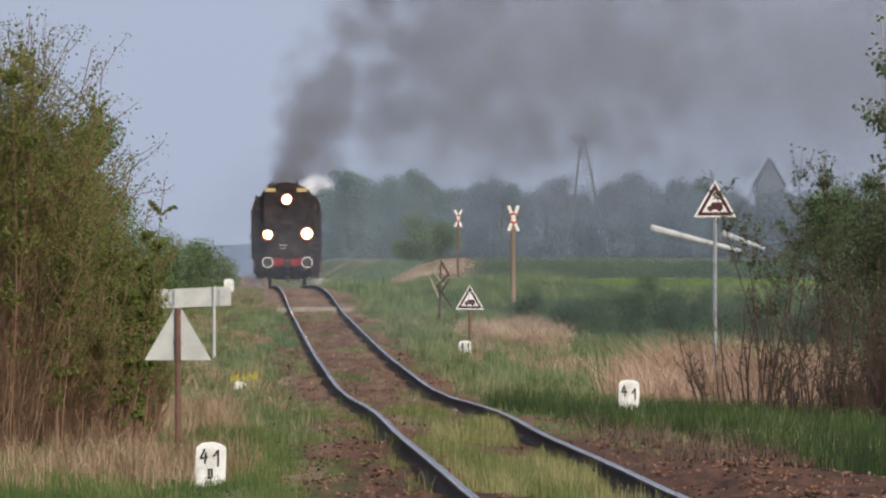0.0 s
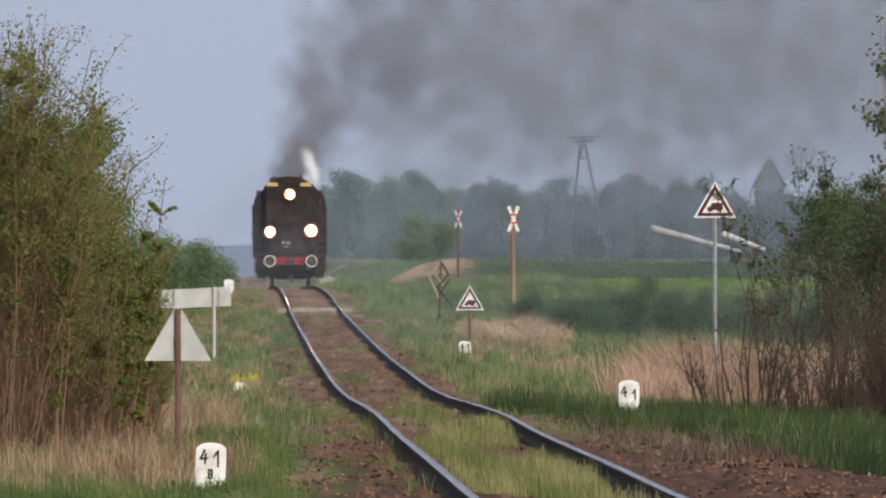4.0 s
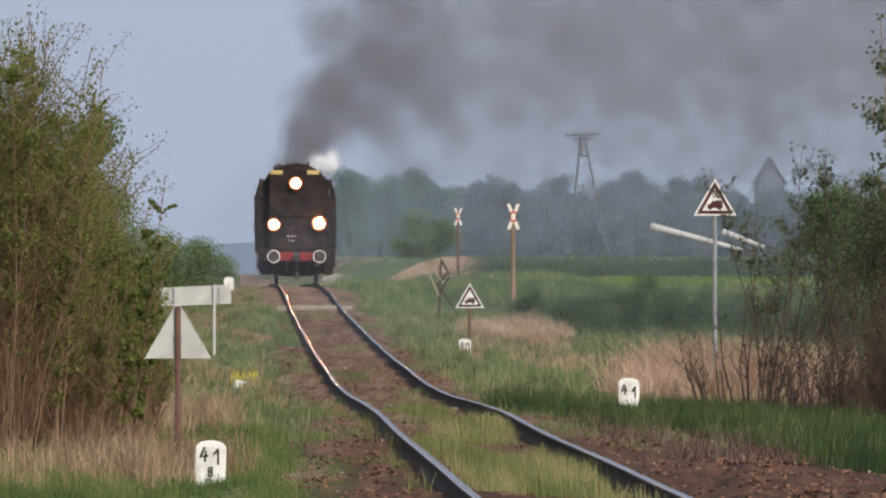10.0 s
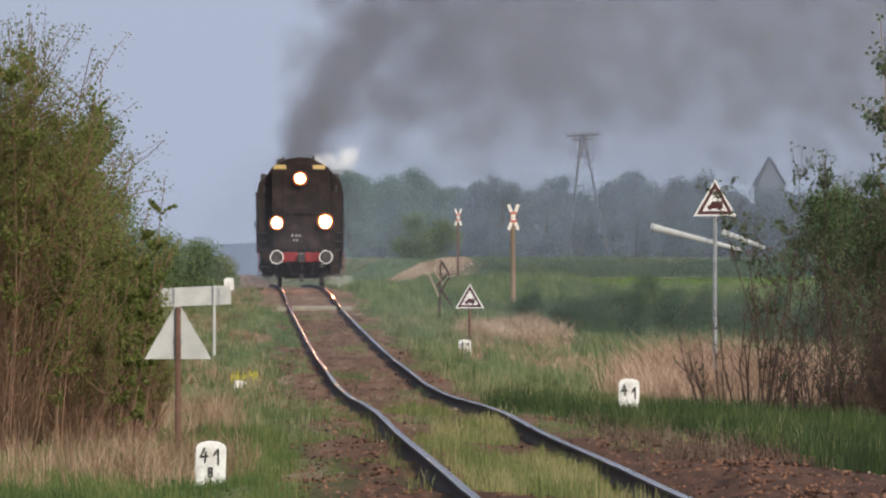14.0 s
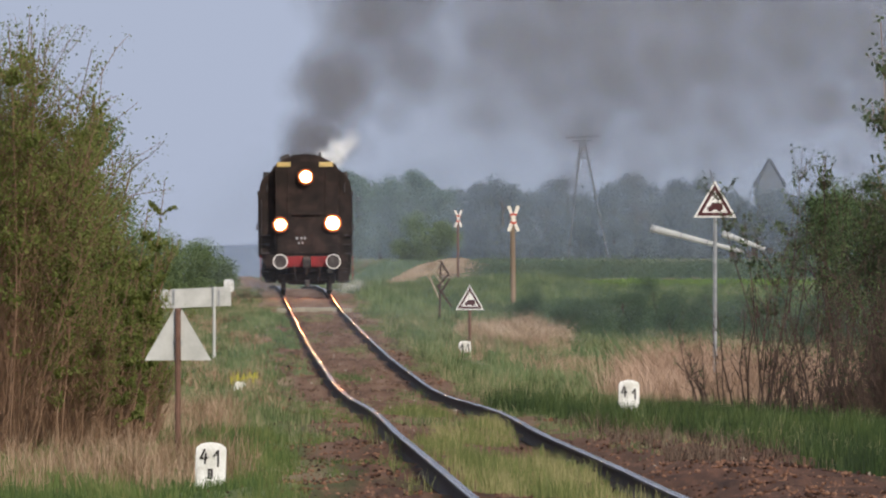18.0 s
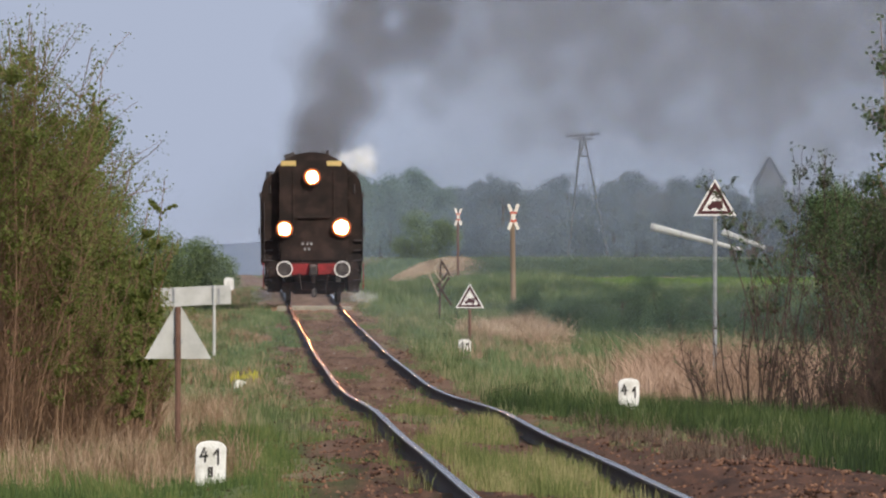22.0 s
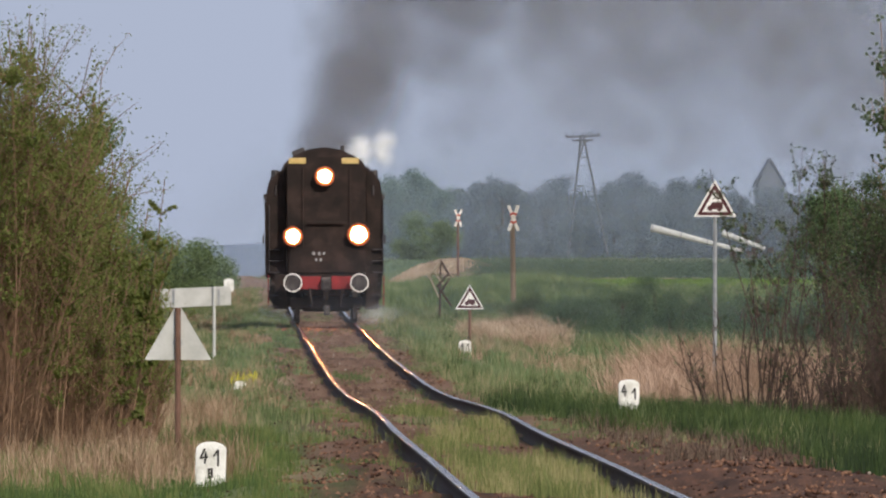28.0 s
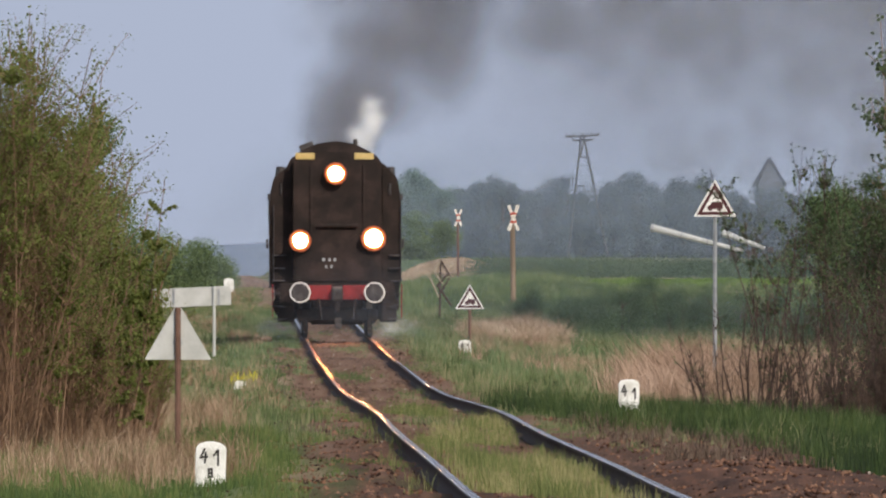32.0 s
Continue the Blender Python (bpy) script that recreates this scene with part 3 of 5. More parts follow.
def warning_sign(x, d, z, side, foot, post_r, post_mat, facing, label, van=True):
    """Triangular plate on a post; facing 1 shows the painted face to the eye, -1 the bare back."""
    thing = base("warning_sign", (x, d, z), label, "railway sign", "triangular crossing signs")
    bm = tube(bmesh.new(), (0, 0, -0.3), (0.0, 0, foot + side * (0.78 if facing < 0 else 0.5)), post_r, post_r, 8)
    part("post", bm, post_mat, thing)
    c = side * 0.289
    y0 = -post_r - 0.004 if facing > 0 else post_r + 0.004
    bm = prism(bmesh.new(), [(px, pz + foot) for px, pz in tri(side)], y0, y0 + (-0.012 if facing > 0 else 0.012))
    plate = part("plate", bm, SIGN_WHITE if facing > 0 else SIGN_BACK, thing)
    bm = boxm(bmesh.new(), 0, y0 + (0.02 if facing > 0 else -0.02) * 0.4, foot + c * 0.9, 0.09, 0.02, 0.05)
    part("bracket", bm, POST_GREY, thing)
    if facing > 0:
        def ring(f0, f1):
            bm = bmesh.new()
            a, b = inset(tri(side), f0, c), inset(tri(side), f1, c)
            va = [bm.verts.new((px, y0 - 0.016, pz + foot)) for px, pz in a]
            vb = [bm.verts.new((px, y0 - 0.016, pz + foot)) for px, pz in b]
            wa = [bm.verts.new((px, y0 - 0.0125, pz + foot)) for px, pz in a]
            wb = [bm.verts.new((px, y0 - 0.0125, pz + foot)) for px, pz in b]
            for i in range(3):
                j = (i + 1) % 3
                for p, q in ((va, vb), (vb, wb), (wa, va)):
                    bm.faces.new((p[i], p[j], q[j], q[i]))
            bmesh.ops.recalc_face_normals(bm, faces=bm.faces)
            return bm
        part("border", ring(0.86, 0.60), SIGN_BORDER, plate, "dark border")
        if van:
            k = side * 0.36
            shape = [(-0.5, 0.0), (-0.5, 0.16), (-0.42, 0.22), (-0.28, 0.26), (-0.2, 0.46), (0.5, 0.46), (0.5, 0.0)]
            bm = prism(bmesh.new(), [(px * k, foot + c * 0.62 + pz * k) for px, pz in shape], y0 - 0.0165, y0 - 0.0145)
            part("van_symbol", bm, SIGN_BORDER, plate, "dark van symbol")
            for wx in (-0.3, 0.28):
                bm = tube(bmesh.new(), (wx * k, y0 - 0.0175, foot + c * 0.62), (wx * k, y0 - 0.0150, foot + c * 0.62), k * 0.13, None, 12)
                part("wheel_symbol", bm, SIGN_BORDER, plate)
    return thing


def andrew_cross(x, d, z, height, arm, post_w, post_mat, label, red=False):
    thing = base("crossing_sign", (x, d, z), label, "crossing sign", "crosses at the level crossing")
    bm = tube(bmesh.new(), (0, 0, -0.3), (-0.03, 0, height), post_w / 2, post_w * 0.42, 10)
    part("post", bm, post_mat, thing)
    for k, ang in enumerate((69, -69)):
        r = Matrix.Rotation(radians(ang), 4, "Y")
        yy = -post_w / 2 - 0.012 - 0.022 * k
        bm = boxm(bmesh.new(), 0, yy, height - arm * 0.12, arm, 0.018, 0.095, 0.004, r)
        board = part("cross_board", bm, CROSS_WHITE, thing)
        for e in (-1, 1) if red else ():
            off = r @ Vector((e * arm * 0.16, 0, 0))
            bm = boxm(bmesh.new(), off.x, yy - 0.003, height - arm * 0.12 + off.z, arm * 0.09, 0.019, 0.097, 0.0, r)
            part("red_band", bm, CROSS_RED, board, "faded red band")
    return thing


def back_board(x, d, z):
    """A long white board seen from behind, half hidden in the bushes."""
    thing = base("signboard", (x, d, z), "plain white signboard seen from behind on a thin post", "signboard")
    part("post", tube(bmesh.new(), (0, 0, -0.2), (0, 0, 1.40), 0.035, 0.035, 8), SIGN_BACK, thing)
    r = Matrix.Rotation(radians(-2.5), 4, "Y")
    bm = boxm(bmesh.new(), -0.48, 0.06, 1.15, 1.70, 0.03, 0.42, 0.008, r)
    part("board", bm, SIGN_BACK, thing)
    for k in (-0.9, 0.1):
        part("batten", boxm(bmesh.new(), k, 0.035, 1.15 , 0.05, 0.02, 0.36), POST_GREY, thing)


def lattice(x, d, z):
    """Crossed timber laths, a folded field gate beside the line."""
    thing = base("lattice_gate", (x, d, z), "weathered crossed timber laths of a field gate", "gate")
    part("post", tube(bmesh.new(), (0, 0, -0.2), (0.03, 0, 1.42), 0.035, 0.025, 7), BARK, thing)
    for (x0, z0), (x1, z1) in (((-0.30, 0.95), (0.06, 1.42)), ((0.02, 1.42), (0.30, 0.95)), ((-0.32, 1.02), (-0.02, 0.35)), ((-0.08, 0.72), (0.34, 0.10)),
                               ((-0.05, 0.68), (0.24, 1.02)), ((-0.2, 1.12), (0.1, 0.72)), ((0.0, 0.45), (0.28, 0.9))):
        part("lath", tube(bmesh.new(), (x0, -0.05, z0), (x1, -0.05, z1), 0.032, 0.028, 6), BARK if x0 > -0.1 else LATH_PALE, thing)


def barrier(x, d, z, length, tilt, label):
    """A whitewashed barrier pole standing askew on its pedestal."""
    thing = base("barrier", (x, d, z), label, "barrier", "barriers of the field road")
    part("pedestal", boxm(bmesh.new(), 0, 0.2, 0.45, 0.3, 0.3, 1.1, 0.02), BARK, thing)
    a = radians(tilt)
    tip = (-math.cos(a) * length, 0, 1.0 + math.sin(a) * length)
    part("pole", tube(bmesh.new(), (0.5 * math.cos(a), 0, 1.0 - 0.5 * math.sin(a)), tip, 0.085, 0.17, 10), SIGN_BACK, thing)
    for f in (0.3, 0.62, 0.97):
        c = (-math.cos(a) * length * f, 0, 1.0 + math.sin(a) * length * f)
        e = (c[0] - 0.07 * math.cos(a), 0, c[2] + 0.07 * math.sin(a))
        part("band", tube(bmesh.new(), c, e, 0.10 + 0.085 * f, None, 10), POST_GREY, thing, "grey clamp band")
    part("counterweight", boxm(bmesh.new(), 0.7, 0, 0.75, 0.3, 0.3, 0.3, 0.03), STEEL_DARK, thing)


def pylon(x, d, z, h):
    """A timber pole on two unequally splayed legs with a double crossarm."""
    thing = base("power_pole", (x, d, z), "dark weathered power pole with two splayed legs", "power pole")
    for foot, top in ((-1.50, -0.12), (2.85, 0.16)):
        part("leg", tube(bmesh.new(), (foot, 0, -0.5), (top, 0, h), 0.11, 0.11, 8), POLE_DARK, thing)
    for k, (wide, up) in enumerate(((3.6, 0.0), (2.2, -0.42))):
        r = Matrix.Rotation(radians(-3 + 2 * k), 4, "Y")
        part("crossarm", boxm(bmesh.new(), 0.05, -0.2, h + up, wide, 0.2, 0.20, 0.03, r), POLE_DARK, thing)
    part("brace", boxm(bmesh.new(), 0.06, 0, h * 0.83, 0.95, 0.2, 0.16, 0.02), POLE_DARK, thing)
    part("strut", tube(bmesh.new(), (-0.2, -0.15, h * 0.83), (0.3, -0.15, h), 0.09, 0.09, 6), POLE_DARK, thing)
    for k in (-1.6, -0.9, 0.05, 0.95, 1.65):
        part("insulator", tube(bmesh.new(), (k, -0.2, h + 0.05), (k, -0.2, h + 0.36), 0.09, 0.06, 8), STEEL_DARK, thing)


def figure(strokes, size, cx, cz, y, parent, thick=0.028):
    """A hand-painted figure: brush strokes between points of a unit cell."""
    bm = bmesh.new()
    for (x0, z0), (x1, z1) in strokes:
        a, b = Vector((cx + x0 * size * 0.62, y, cz + z0 * size)), Vector((cx + x1 * size * 0.62, y, cz + z1 * size))
        m = Matrix.Rotation(math.atan2(-(b.z - a.z), b.x - a.x), 4, "Y")
        boxm(bm, (a.x + b.x) / 2, y, (a.z + b.z) / 2, (b - a).length + thick * 0.7, 0.006, thick, 0.0, m)
    part("figure", bm, INK, parent, "hand-painted black figure")


FOUR = (((0.0, 1.0), (-0.45, 0.35)), ((-0.45, 0.35), (0.4, 0.42)), ((0.15, 0.75), (0.1, -0.02)))
ONE = (((-0.3, 0.62), (0.12, 1.0)), ((0.12, 1.0), (0.18, 0.0)))
EIGHT = (((-0.3, 0.05), (-0.3, 0.95)), ((0.3, 0.05), (0.3, 0.95)), ((-0.3, 0.95), (0.3, 0.95)), ((-0.3, 0.5), (0.3, 0.5)), ((-0.3, 0.03), (0.3, 0.03)))


distance_stone(-0.178, 192, 0.17, 0.252, 0.335, ((FOUR, 0.115, -0.055, 0.155), (ONE, 0.13, 0.05, 0.135), (EIGHT, 0.075, 0.0, 0.03)), "whitewashed stone numbered 41 over 8 in grass", 2)
distance_stone(5.14, 292, 0.22, 0.262, 0.31, ((FOUR, 0.13, -0.06, 0.10), (ONE, 0.13, 0.065, 0.06)), "whitewashed stone numbered 41 in long grass", 0)
distance_stone(0.127, 392, -0.24, 0.2, 0.24, (), "small whitewashed stone leaning in weeds", 12)
distance_stone(5.14, 497, 0.06, 0.26, 0.30, ((FOUR, 0.14, -0.06, 0.10), (ONE, 0.14, 0.065, 0.09)), "whitewashed stone with faint figures below a sign")
distance_stone(-0.08, 792, 1.10, 0.34, 0.45, (), "whitewashed stone on the crest of the bank")
warning_sign(-0.525, 223, 0.0, 0.66, 1.07, 0.028, POST_RUST, -1, "triangular sign seen from its pale back on a rusty post")
warning_sign(7.45, 348, -0.15, 0.66, 2.90, 0.033, POST_GREY, 1, "triangular sign with a van on a tall grey post")
warning_sign(5.47, 518, 0.1, 0.66, 0.90, 0.035, POST_RUST, 1, "triangular sign with a van on a low brown post")
back_board(-0.375, 500, 0.15)
lattice(5.95, 645, 0.74)
andrew_cross(8.33, 667, 1.2, 2.30, 0.80, 0.165, POST_WOOD, "white slanted cross with faded bands on a thick wooden post", True)
andrew_cross(10.05, 1000, 1.7, 2.5, 0.80, 0.12, POST_RUST, "white and red slanted cross on a thin post", True)
barrier(22.2, 1000, 1.75, 3.75, 14.4, "whitewashed barrier pole, raised askew over the field")
barrier(24.1, 1040, 1.95, 1.6, 20, "whitewashed barrier pole, half hidden by trees")
pylon(36.5, 2350, 2.6, 12.85)


# ---- the level crossing and the stones of the line ----
def crossing():
    thing = base("level_crossing", (0, 0, 0), "pale slabs of a field crossing between the rails", "level crossing", kind="structure")
    for i in range(5):
        d = 679 + i * 0.62
        z = rail_z(d) - 0.025
        part("slab", boxm(bmesh.new(), TRACK_X, d, z - 0.08, 1.34, 0.58, 0.18, 0.015), PLANK, thing)
        for side in (-1, 1):
            part("side_slab", boxm(bmesh.new(), TRACK_X + side * 0.98, d, z - 0.10, 0.30, 0.58, 0.18, 0.015), PLANK, thing)


def stones(name, label, n, xr, dr, size, mat, seed, keep=None):
    rng = np.random.default_rng(seed)
    x, d = rng.uniform(*xr, n), rng.uniform(*dr, n)
    if keep is not None:
        ok = keep(x, d, rng)
        x, d = x[ok], d[ok]
    n = len(x)
    z = ground_z(x, d) + rough_z(x, d)
    octa = np.array([[1, 0, 0], [0, 1, 0], [-1, 0, 0], [0, -1, 0], [0, 0, 0.8], [0, 0, -0.6]], float)
    s = rng.uniform(*size, (n, 1, 1)) * rng.uniform(0.6, 1.2, (n, 6, 3))
    a = rng.uniform(0, 6.28, n)
    v = octa[None] * s
    vx = v[:, :, 0] * np.cos(a)[:, None] - v[:, :, 1] * np.sin(a)[:, None]
    vy = v[:, :, 0] * np.sin(a)[:, None] + v[:, :, 1] * np.cos(a)[:, None]
    v = np.stack([vx + x[:, None], vy + d[:, None], v[:, :, 2] + z[:, None]], -1)
    f = np.array([[0, 1, 4], [1, 2, 4], [2, 3, 4], [3, 0, 4], [1, 0, 5], [2, 1, 5], [3, 2, 5], [0, 3, 5]])
    faces = (np.arange(n)[:, None, None] * 6 + f[None]).reshape(-1, 3)
    return tagged(new(name, bulk(name, v.reshape(-1, 3), faces, mat)), label, "ballast", kind="stuff")


crossing()


def spoil_edge(d):
    """How far from the line's middle the brown spoil reaches on the field's side."""
    return np.interp(d, (150, 184, 212, 245, 275, 320), (3.4, 3.0, 2.45, 1.9, 1.55, 1.35))


def off_rails(x, d, rng):
    u = np.abs(np.abs(x - TRACK_X) - 0.7535)
    return u > 0.1


stones("ballast", "brown earthy ballast stones along the line", 8000, (-0.2, 5.2), (150, 330), (0.008, 0.028), BALLAST, 11, off_rails)
stones("far_ballast", "brown sandy ballast stones along the far line", 5200, (0.2, 4.8), (330, 700), (0.02, 0.045), DUST, 12, off_rails)
stones("pale_stones", "scattered pale stones in the ballast", 170, (0.0, 5.6), (152, 560), (0.014, 0.04), PALE_STONE, 13, off_rails)
stones("clods", "reddish brown clods and larger stones beside the line", 9500, (-0.2, 6.8), (150, 240), (0.008, 0.034), BALLAST, 14,
       lambda x, d, r: (np.abs(x - TRACK_X) > 1.0) & (x - TRACK_X > -2.3) & (x - TRACK_X < spoil_edge(d)))
stones("far_clods", "dark earth clods on the shoulders of the line", 2600, (0.2, 5.0), (235, 640), (0.02, 0.075), BALLAST, 15,
       lambda x, d, r: (np.abs(x - TRACK_X) > 1.05) & (np.sin(x * 2.9 + d * 0.035) + np.sin(d * 0.062 - x * 1.3) + r.normal(0, 0.4, len(x)) > 0.35))


# ---- the engine ----
def engine_y(t):
    """How far off the engine's front stands at t seconds; it gathers speed slowly from 49 to 57 km/h."""
    return 1003.0 - 13.7 * t - 0.032 * t * t


CAB = [(-1.48, 1.2), (1.48, 1.2), (1.5, 3.2), (1.40, 3.66), (1.0, 4.18), (0.6, 4.3), (-0.6, 4.3), (-1.0, 4.18), (-1.40, 3.66), (-1.5, 3.2)]
ROOF = [(-1.20, 3.98), (1.10, 3.98), (1.00, 4.20), (0.72, 4.41), (0.40, 4.56), (-0.04, 4.63), (-0.48, 4.56), (-0.82, 4.41), (-1.10, 4.20)]


def engine():
    e = base("steam_locomotive", (TRACK_X, 0, 0), "sooty black tank engine running bunker first with lamps lit", "locomotive")
    # bunker, with its end plate standing forward of the tanks
    bm = prism(bmesh.new(), [(-1.04, 1.30), (1.04, 1.30), (1.04, 4.12), (0.90, 4.30), (0.5, 4.36), (-0.5, 4.36), (-0.90, 4.30), (-1.04, 4.12)], 0.45, 2.6)
    bmesh.ops.bevel(bm, geom=[x for x in bm.edges], offset=0.03, segments=2, affect="EDGES")
    part("bunker", bm, LOCO_BLACK, e)
    bm = prism(bmesh.new(), [(-1.0, 1.32), (1.0, 1.32), (0.92, 2.0), (-0.92, 2.0)], 0.36, 0.455)
    part("end_plate", bm, LOCO_BLACK, e)
    for x in (-0.62, 0.62):
        bm = boxm(bmesh.new(), x, 0.43, 2.9, 0.05, 0.05, 2.3, 0.01)
        part("stiffener", bm, LOCO_BLACK, e)
    bm = boxm(bmesh.new(), 0, 0.40, 2.62, 0.95, 0.10, 0.07, 0.015)
    part("stiffener", bm, LOCO_BLACK, e)
    for x in (-1, 1):
        bm = prism(bmesh.new(), [(x * 1.045, 1.18), (x * 1.54 - 0.05, 1.18), (x * 1.56 - 0.05, 3.2), (x * 1.46 - 0.04, 3.74), (x * 1.045, 4.14)], 1.0, 9.6)
        bmesh.ops.bevel(bm, geom=[y for y in bm.edges], offset=0.03, segments=2, affect="EDGES")
        part("side_tank", bm, LOCO_BLACK, e)
        for k in range(6):
            part("step", boxm(bmesh.new(), x * 1.38, 0.95, 0.42 + k * 0.30, 0.30, 0.16, 0.03, 0.006), STEEL_DARK, e)
        part("handrail", tube(bmesh.new(), (x * 1.5, 0.93, 1.3), (x * 1.5, 0.93, 3.1), 0.018, 0.018, 6), STEEL_DARK, e)
        part("step_side", boxm(bmesh.new(), x * 1.52, 0.98, 0.85, 0.03, 0.2, 0.8, 0.006), LOCO_RED, e)
        part("tank_bracket", boxm(bmesh.new(), x * 1.60 - 0.05, 1.05, 2.2, 0.05, 0.10, 0.22, 0.01), STEEL_DARK, e)
        part("hand_grip", tube(bmesh.new(), (x * 1.28 - 0.04, 0.97, 3.35), (x * 1.28 - 0.04, 0.97, 3.62), 0.03, 0.03, 8), STEEL_DARK, e)
        part("tank_cap", tube(bmesh.new(), (x * 1.30 - 0.04, 1.5, 3.8), (x * 1.30 - 0.04, 1.5, 4.02), 0.12, 0.10, 12), STEEL_DARK, e)
        part("tank_bracket", boxm(bmesh.new(), x * 1.56 - 0.05, 1.05, 3.3, 0.07, 0.10, 0.16, 0.01), STEEL_DARK, e)
    # cab with its arched roof
    part("cab", prism(bmesh.new(), CAB, 2.61, 4.6), LOCO_BLACK, e)
    part("cab_roof", prism(bmesh.new(), ROOF, 1.9, 5.0), LOCO_BLACK, e)
    part("roof_vent", boxm(bmesh.new(), -0.72, 2.4, 4.50, 0.34, 0.5, 0.16, 0.03, Matrix.Rotation(radians(-22), 4, "Y")), STEEL_DARK, e)
    part("whistle", tube(bmesh.new(), (0.45, 5.2, 4.3), (0.45, 5.2, 4.68), 0.06, 0.05, 8), STEEL_DARK, e)
    for x in (-0.73, 0.66):
        part("yellow_plate", boxm(bmesh.new(), x - 0.03, 0.43, 4.26, 0.45, 0.03, 0.15, 0.008), PLATE_YELLOW, e, "dull yellow plate")
    # boiler, dome and chimney behind
    part("boiler", tube(bmesh.new(), (0, 4.6, 2.75), (0, 13.0, 2.75), 0.98, 0.98, 28), LOCO_BLACK, e)
    part("smokebox_door", tube(bmesh.new(), (0, 13.0, 2.75), (0, 13.22, 2.75), 0.86, 0.6, 28), LOCO_BLACK, e)
    part("steam_dome", tube(bmesh.new(), (0, 8.2, 3.5), (0, 8.2, 4.3), 0.42, 0.36, 18), LOCO_BLACK, e)
    part("sand_dome", tube(bmesh.new(), (0, 9.8, 3.5), (0, 9.8, 4.22), 0.40, 0.34, 18), LOCO_BLACK, e)
    part("chimney", tube(bmesh.new(), (0, 12.3, 3.5), (0, 12.3, 4.42), 0.33, 0.38, 20), LOCO_BLACK, e)
    part("safety_valve", tube(bmesh.new(), (0.25, 6.4, 3.6), (0.25, 6.4, 4.2), 0.09, 0.08, 10), STEEL_DARK, e)
    # frame, buffer beam, buffers, coupling
    part("frame", boxm(bmesh.new(), 0, 7.0, 0.92, 1.1, 13.0, 0.42, 0.03), LOCO_BLACK, e)
    for x in (-0.41, 0.41):
        part("buffer_beam", boxm(bmesh.new(), x, 0.36, 1.05, 0.54, 0.07, 0.34, 0.01), LOCO_RED, e, "red painted beam")
    part("beam_end", boxm(bmesh.new(), 0, 0.42, 1.05, 2.7, 0.05, 0.46, 0.01), LOCO_BLACK, e)
    part("coupling", boxm(bmesh.new(), 0, 0.22, 1.02, 0.26, 0.3, 0.34, 0.05), STEEL_DARK, e)
    part("coupling_link", boxm(bmesh.new(), 0, 0.15, 0.76, 0.12, 0.10, 0.34, 0.03), LOCO_BLACK, e)
    for x in (-0.875, 0.875):
        b = part("buffer", tube(bmesh.new(), (x, 0.36, 1.05), (x, 0.07, 1.05), 0.15, 0.12, 16), LOCO_BLACK, e)
        bm = tube(bmesh.new(), (x, 0.08, 1.05), (x, 0.02, 1.05), 0.23, 0.235, 28)
        part("buffer_head", bm, STEEL_DARK, b)
        bm = bmesh.new()
        for r0, r1 in ((0.248, 0.212),):
            va = [[bm.verts.new((x + r * math.cos(a), y, 1.05 + r * math.sin(a))) for a in np.linspace(0, 2 * math.pi, 32, endpoint=False)] for r, y in ((r0, 0.025), (r0, 0.008), (r1, 0.004), (r1, 0.022))]
            for i in range(4):
                for j in range(32):
                    bm.faces.new((va[i][j], va[i][(j + 1) % 32], va[(i + 1) % 4][(j + 1) % 32], va[(i + 1) % 4][j]))
        bmesh.ops.recalc_face_normals(bm, faces=bm.faces)
        part("buffer_ring", bm, RING_WHITE, b, "white painted ring")
        part("brake_hose", tube(bmesh.new(), (x * 0.5, 0.28, 0.9), (x * 0.42, 0.2, 0.42), 0.035, 0.03, 8), LOCO_BLACK, e)
        part("guard_iron", boxm(bmesh.new(), x * 0.86, 0.9, 0.38, 0.08, 0.06, 0.55, 0.01), LOCO_BLACK, e)
    # wheels
    for y, r in ((1.6, 0.43), (4.4, 0.725), (6.0, 0.725), (7.6, 0.725), (9.2, 0.725), (12.0, 0.43)):
        for x in (-1, 1):
            w = part("wheel", tube(bmesh.new(), (x * 0.70, y, r), (x * 0.82, y, r), r - 0.07, r - 0.07, 28), LOCO_BLACK, e)
            bm = tube(bmesh.new(), (x * 0.69, y, r), (x * 0.83, y, r), r, r, 32)
            part("tyre", bm, STEEL_DARK, w)
            part("hub", tube(bmesh.new(), (x * 0.8, y, r), (x * 0.9, y, r), 0.13, 0.11, 14), STEEL_DARK, w)
        part("axle", tube(bmesh.new(), (-0.7, y, r), (0.7, y, r), 0.09, 0.09, 10), STEEL_DARK, e)
    for x in (-1, 1):
        part("cylinder", tube(bmesh.new(), (x * 1.17, 10.3, 0.72), (x * 1.17, 11.4, 0.72), 0.33, 0.33, 18), LOCO_BLACK, e)
        part("connecting_rod", boxm(bmesh.new(), x * 1.02, 7.6, 0.60, 0.07, 5.0, 0.13, 0.02), STEEL_DARK, e)
        part("brake_gear", boxm(bmesh.new(), x * 1.12, 2.4, 0.62, 0.42, 0.7, 0.42, 0.08), LOCO_BLACK, e)
        part("toolbox", boxm(bmesh.new(), x * 1.26, 2.9, 0.88, 0.42, 1.3, 0.52, 0.03), LOCO_BLACK, e)
    part("ashpan", boxm(bmesh.new(), 0, 2.2, 0.60, 1.25, 2.0, 0.62, 0.05), LOCO_BLACK, e)
    part("brake_beam", boxm(bmesh.new(), 0, 0.95, 0.52, 1.9, 0.12, 0.30, 0.03), LOCO_BLACK, e)
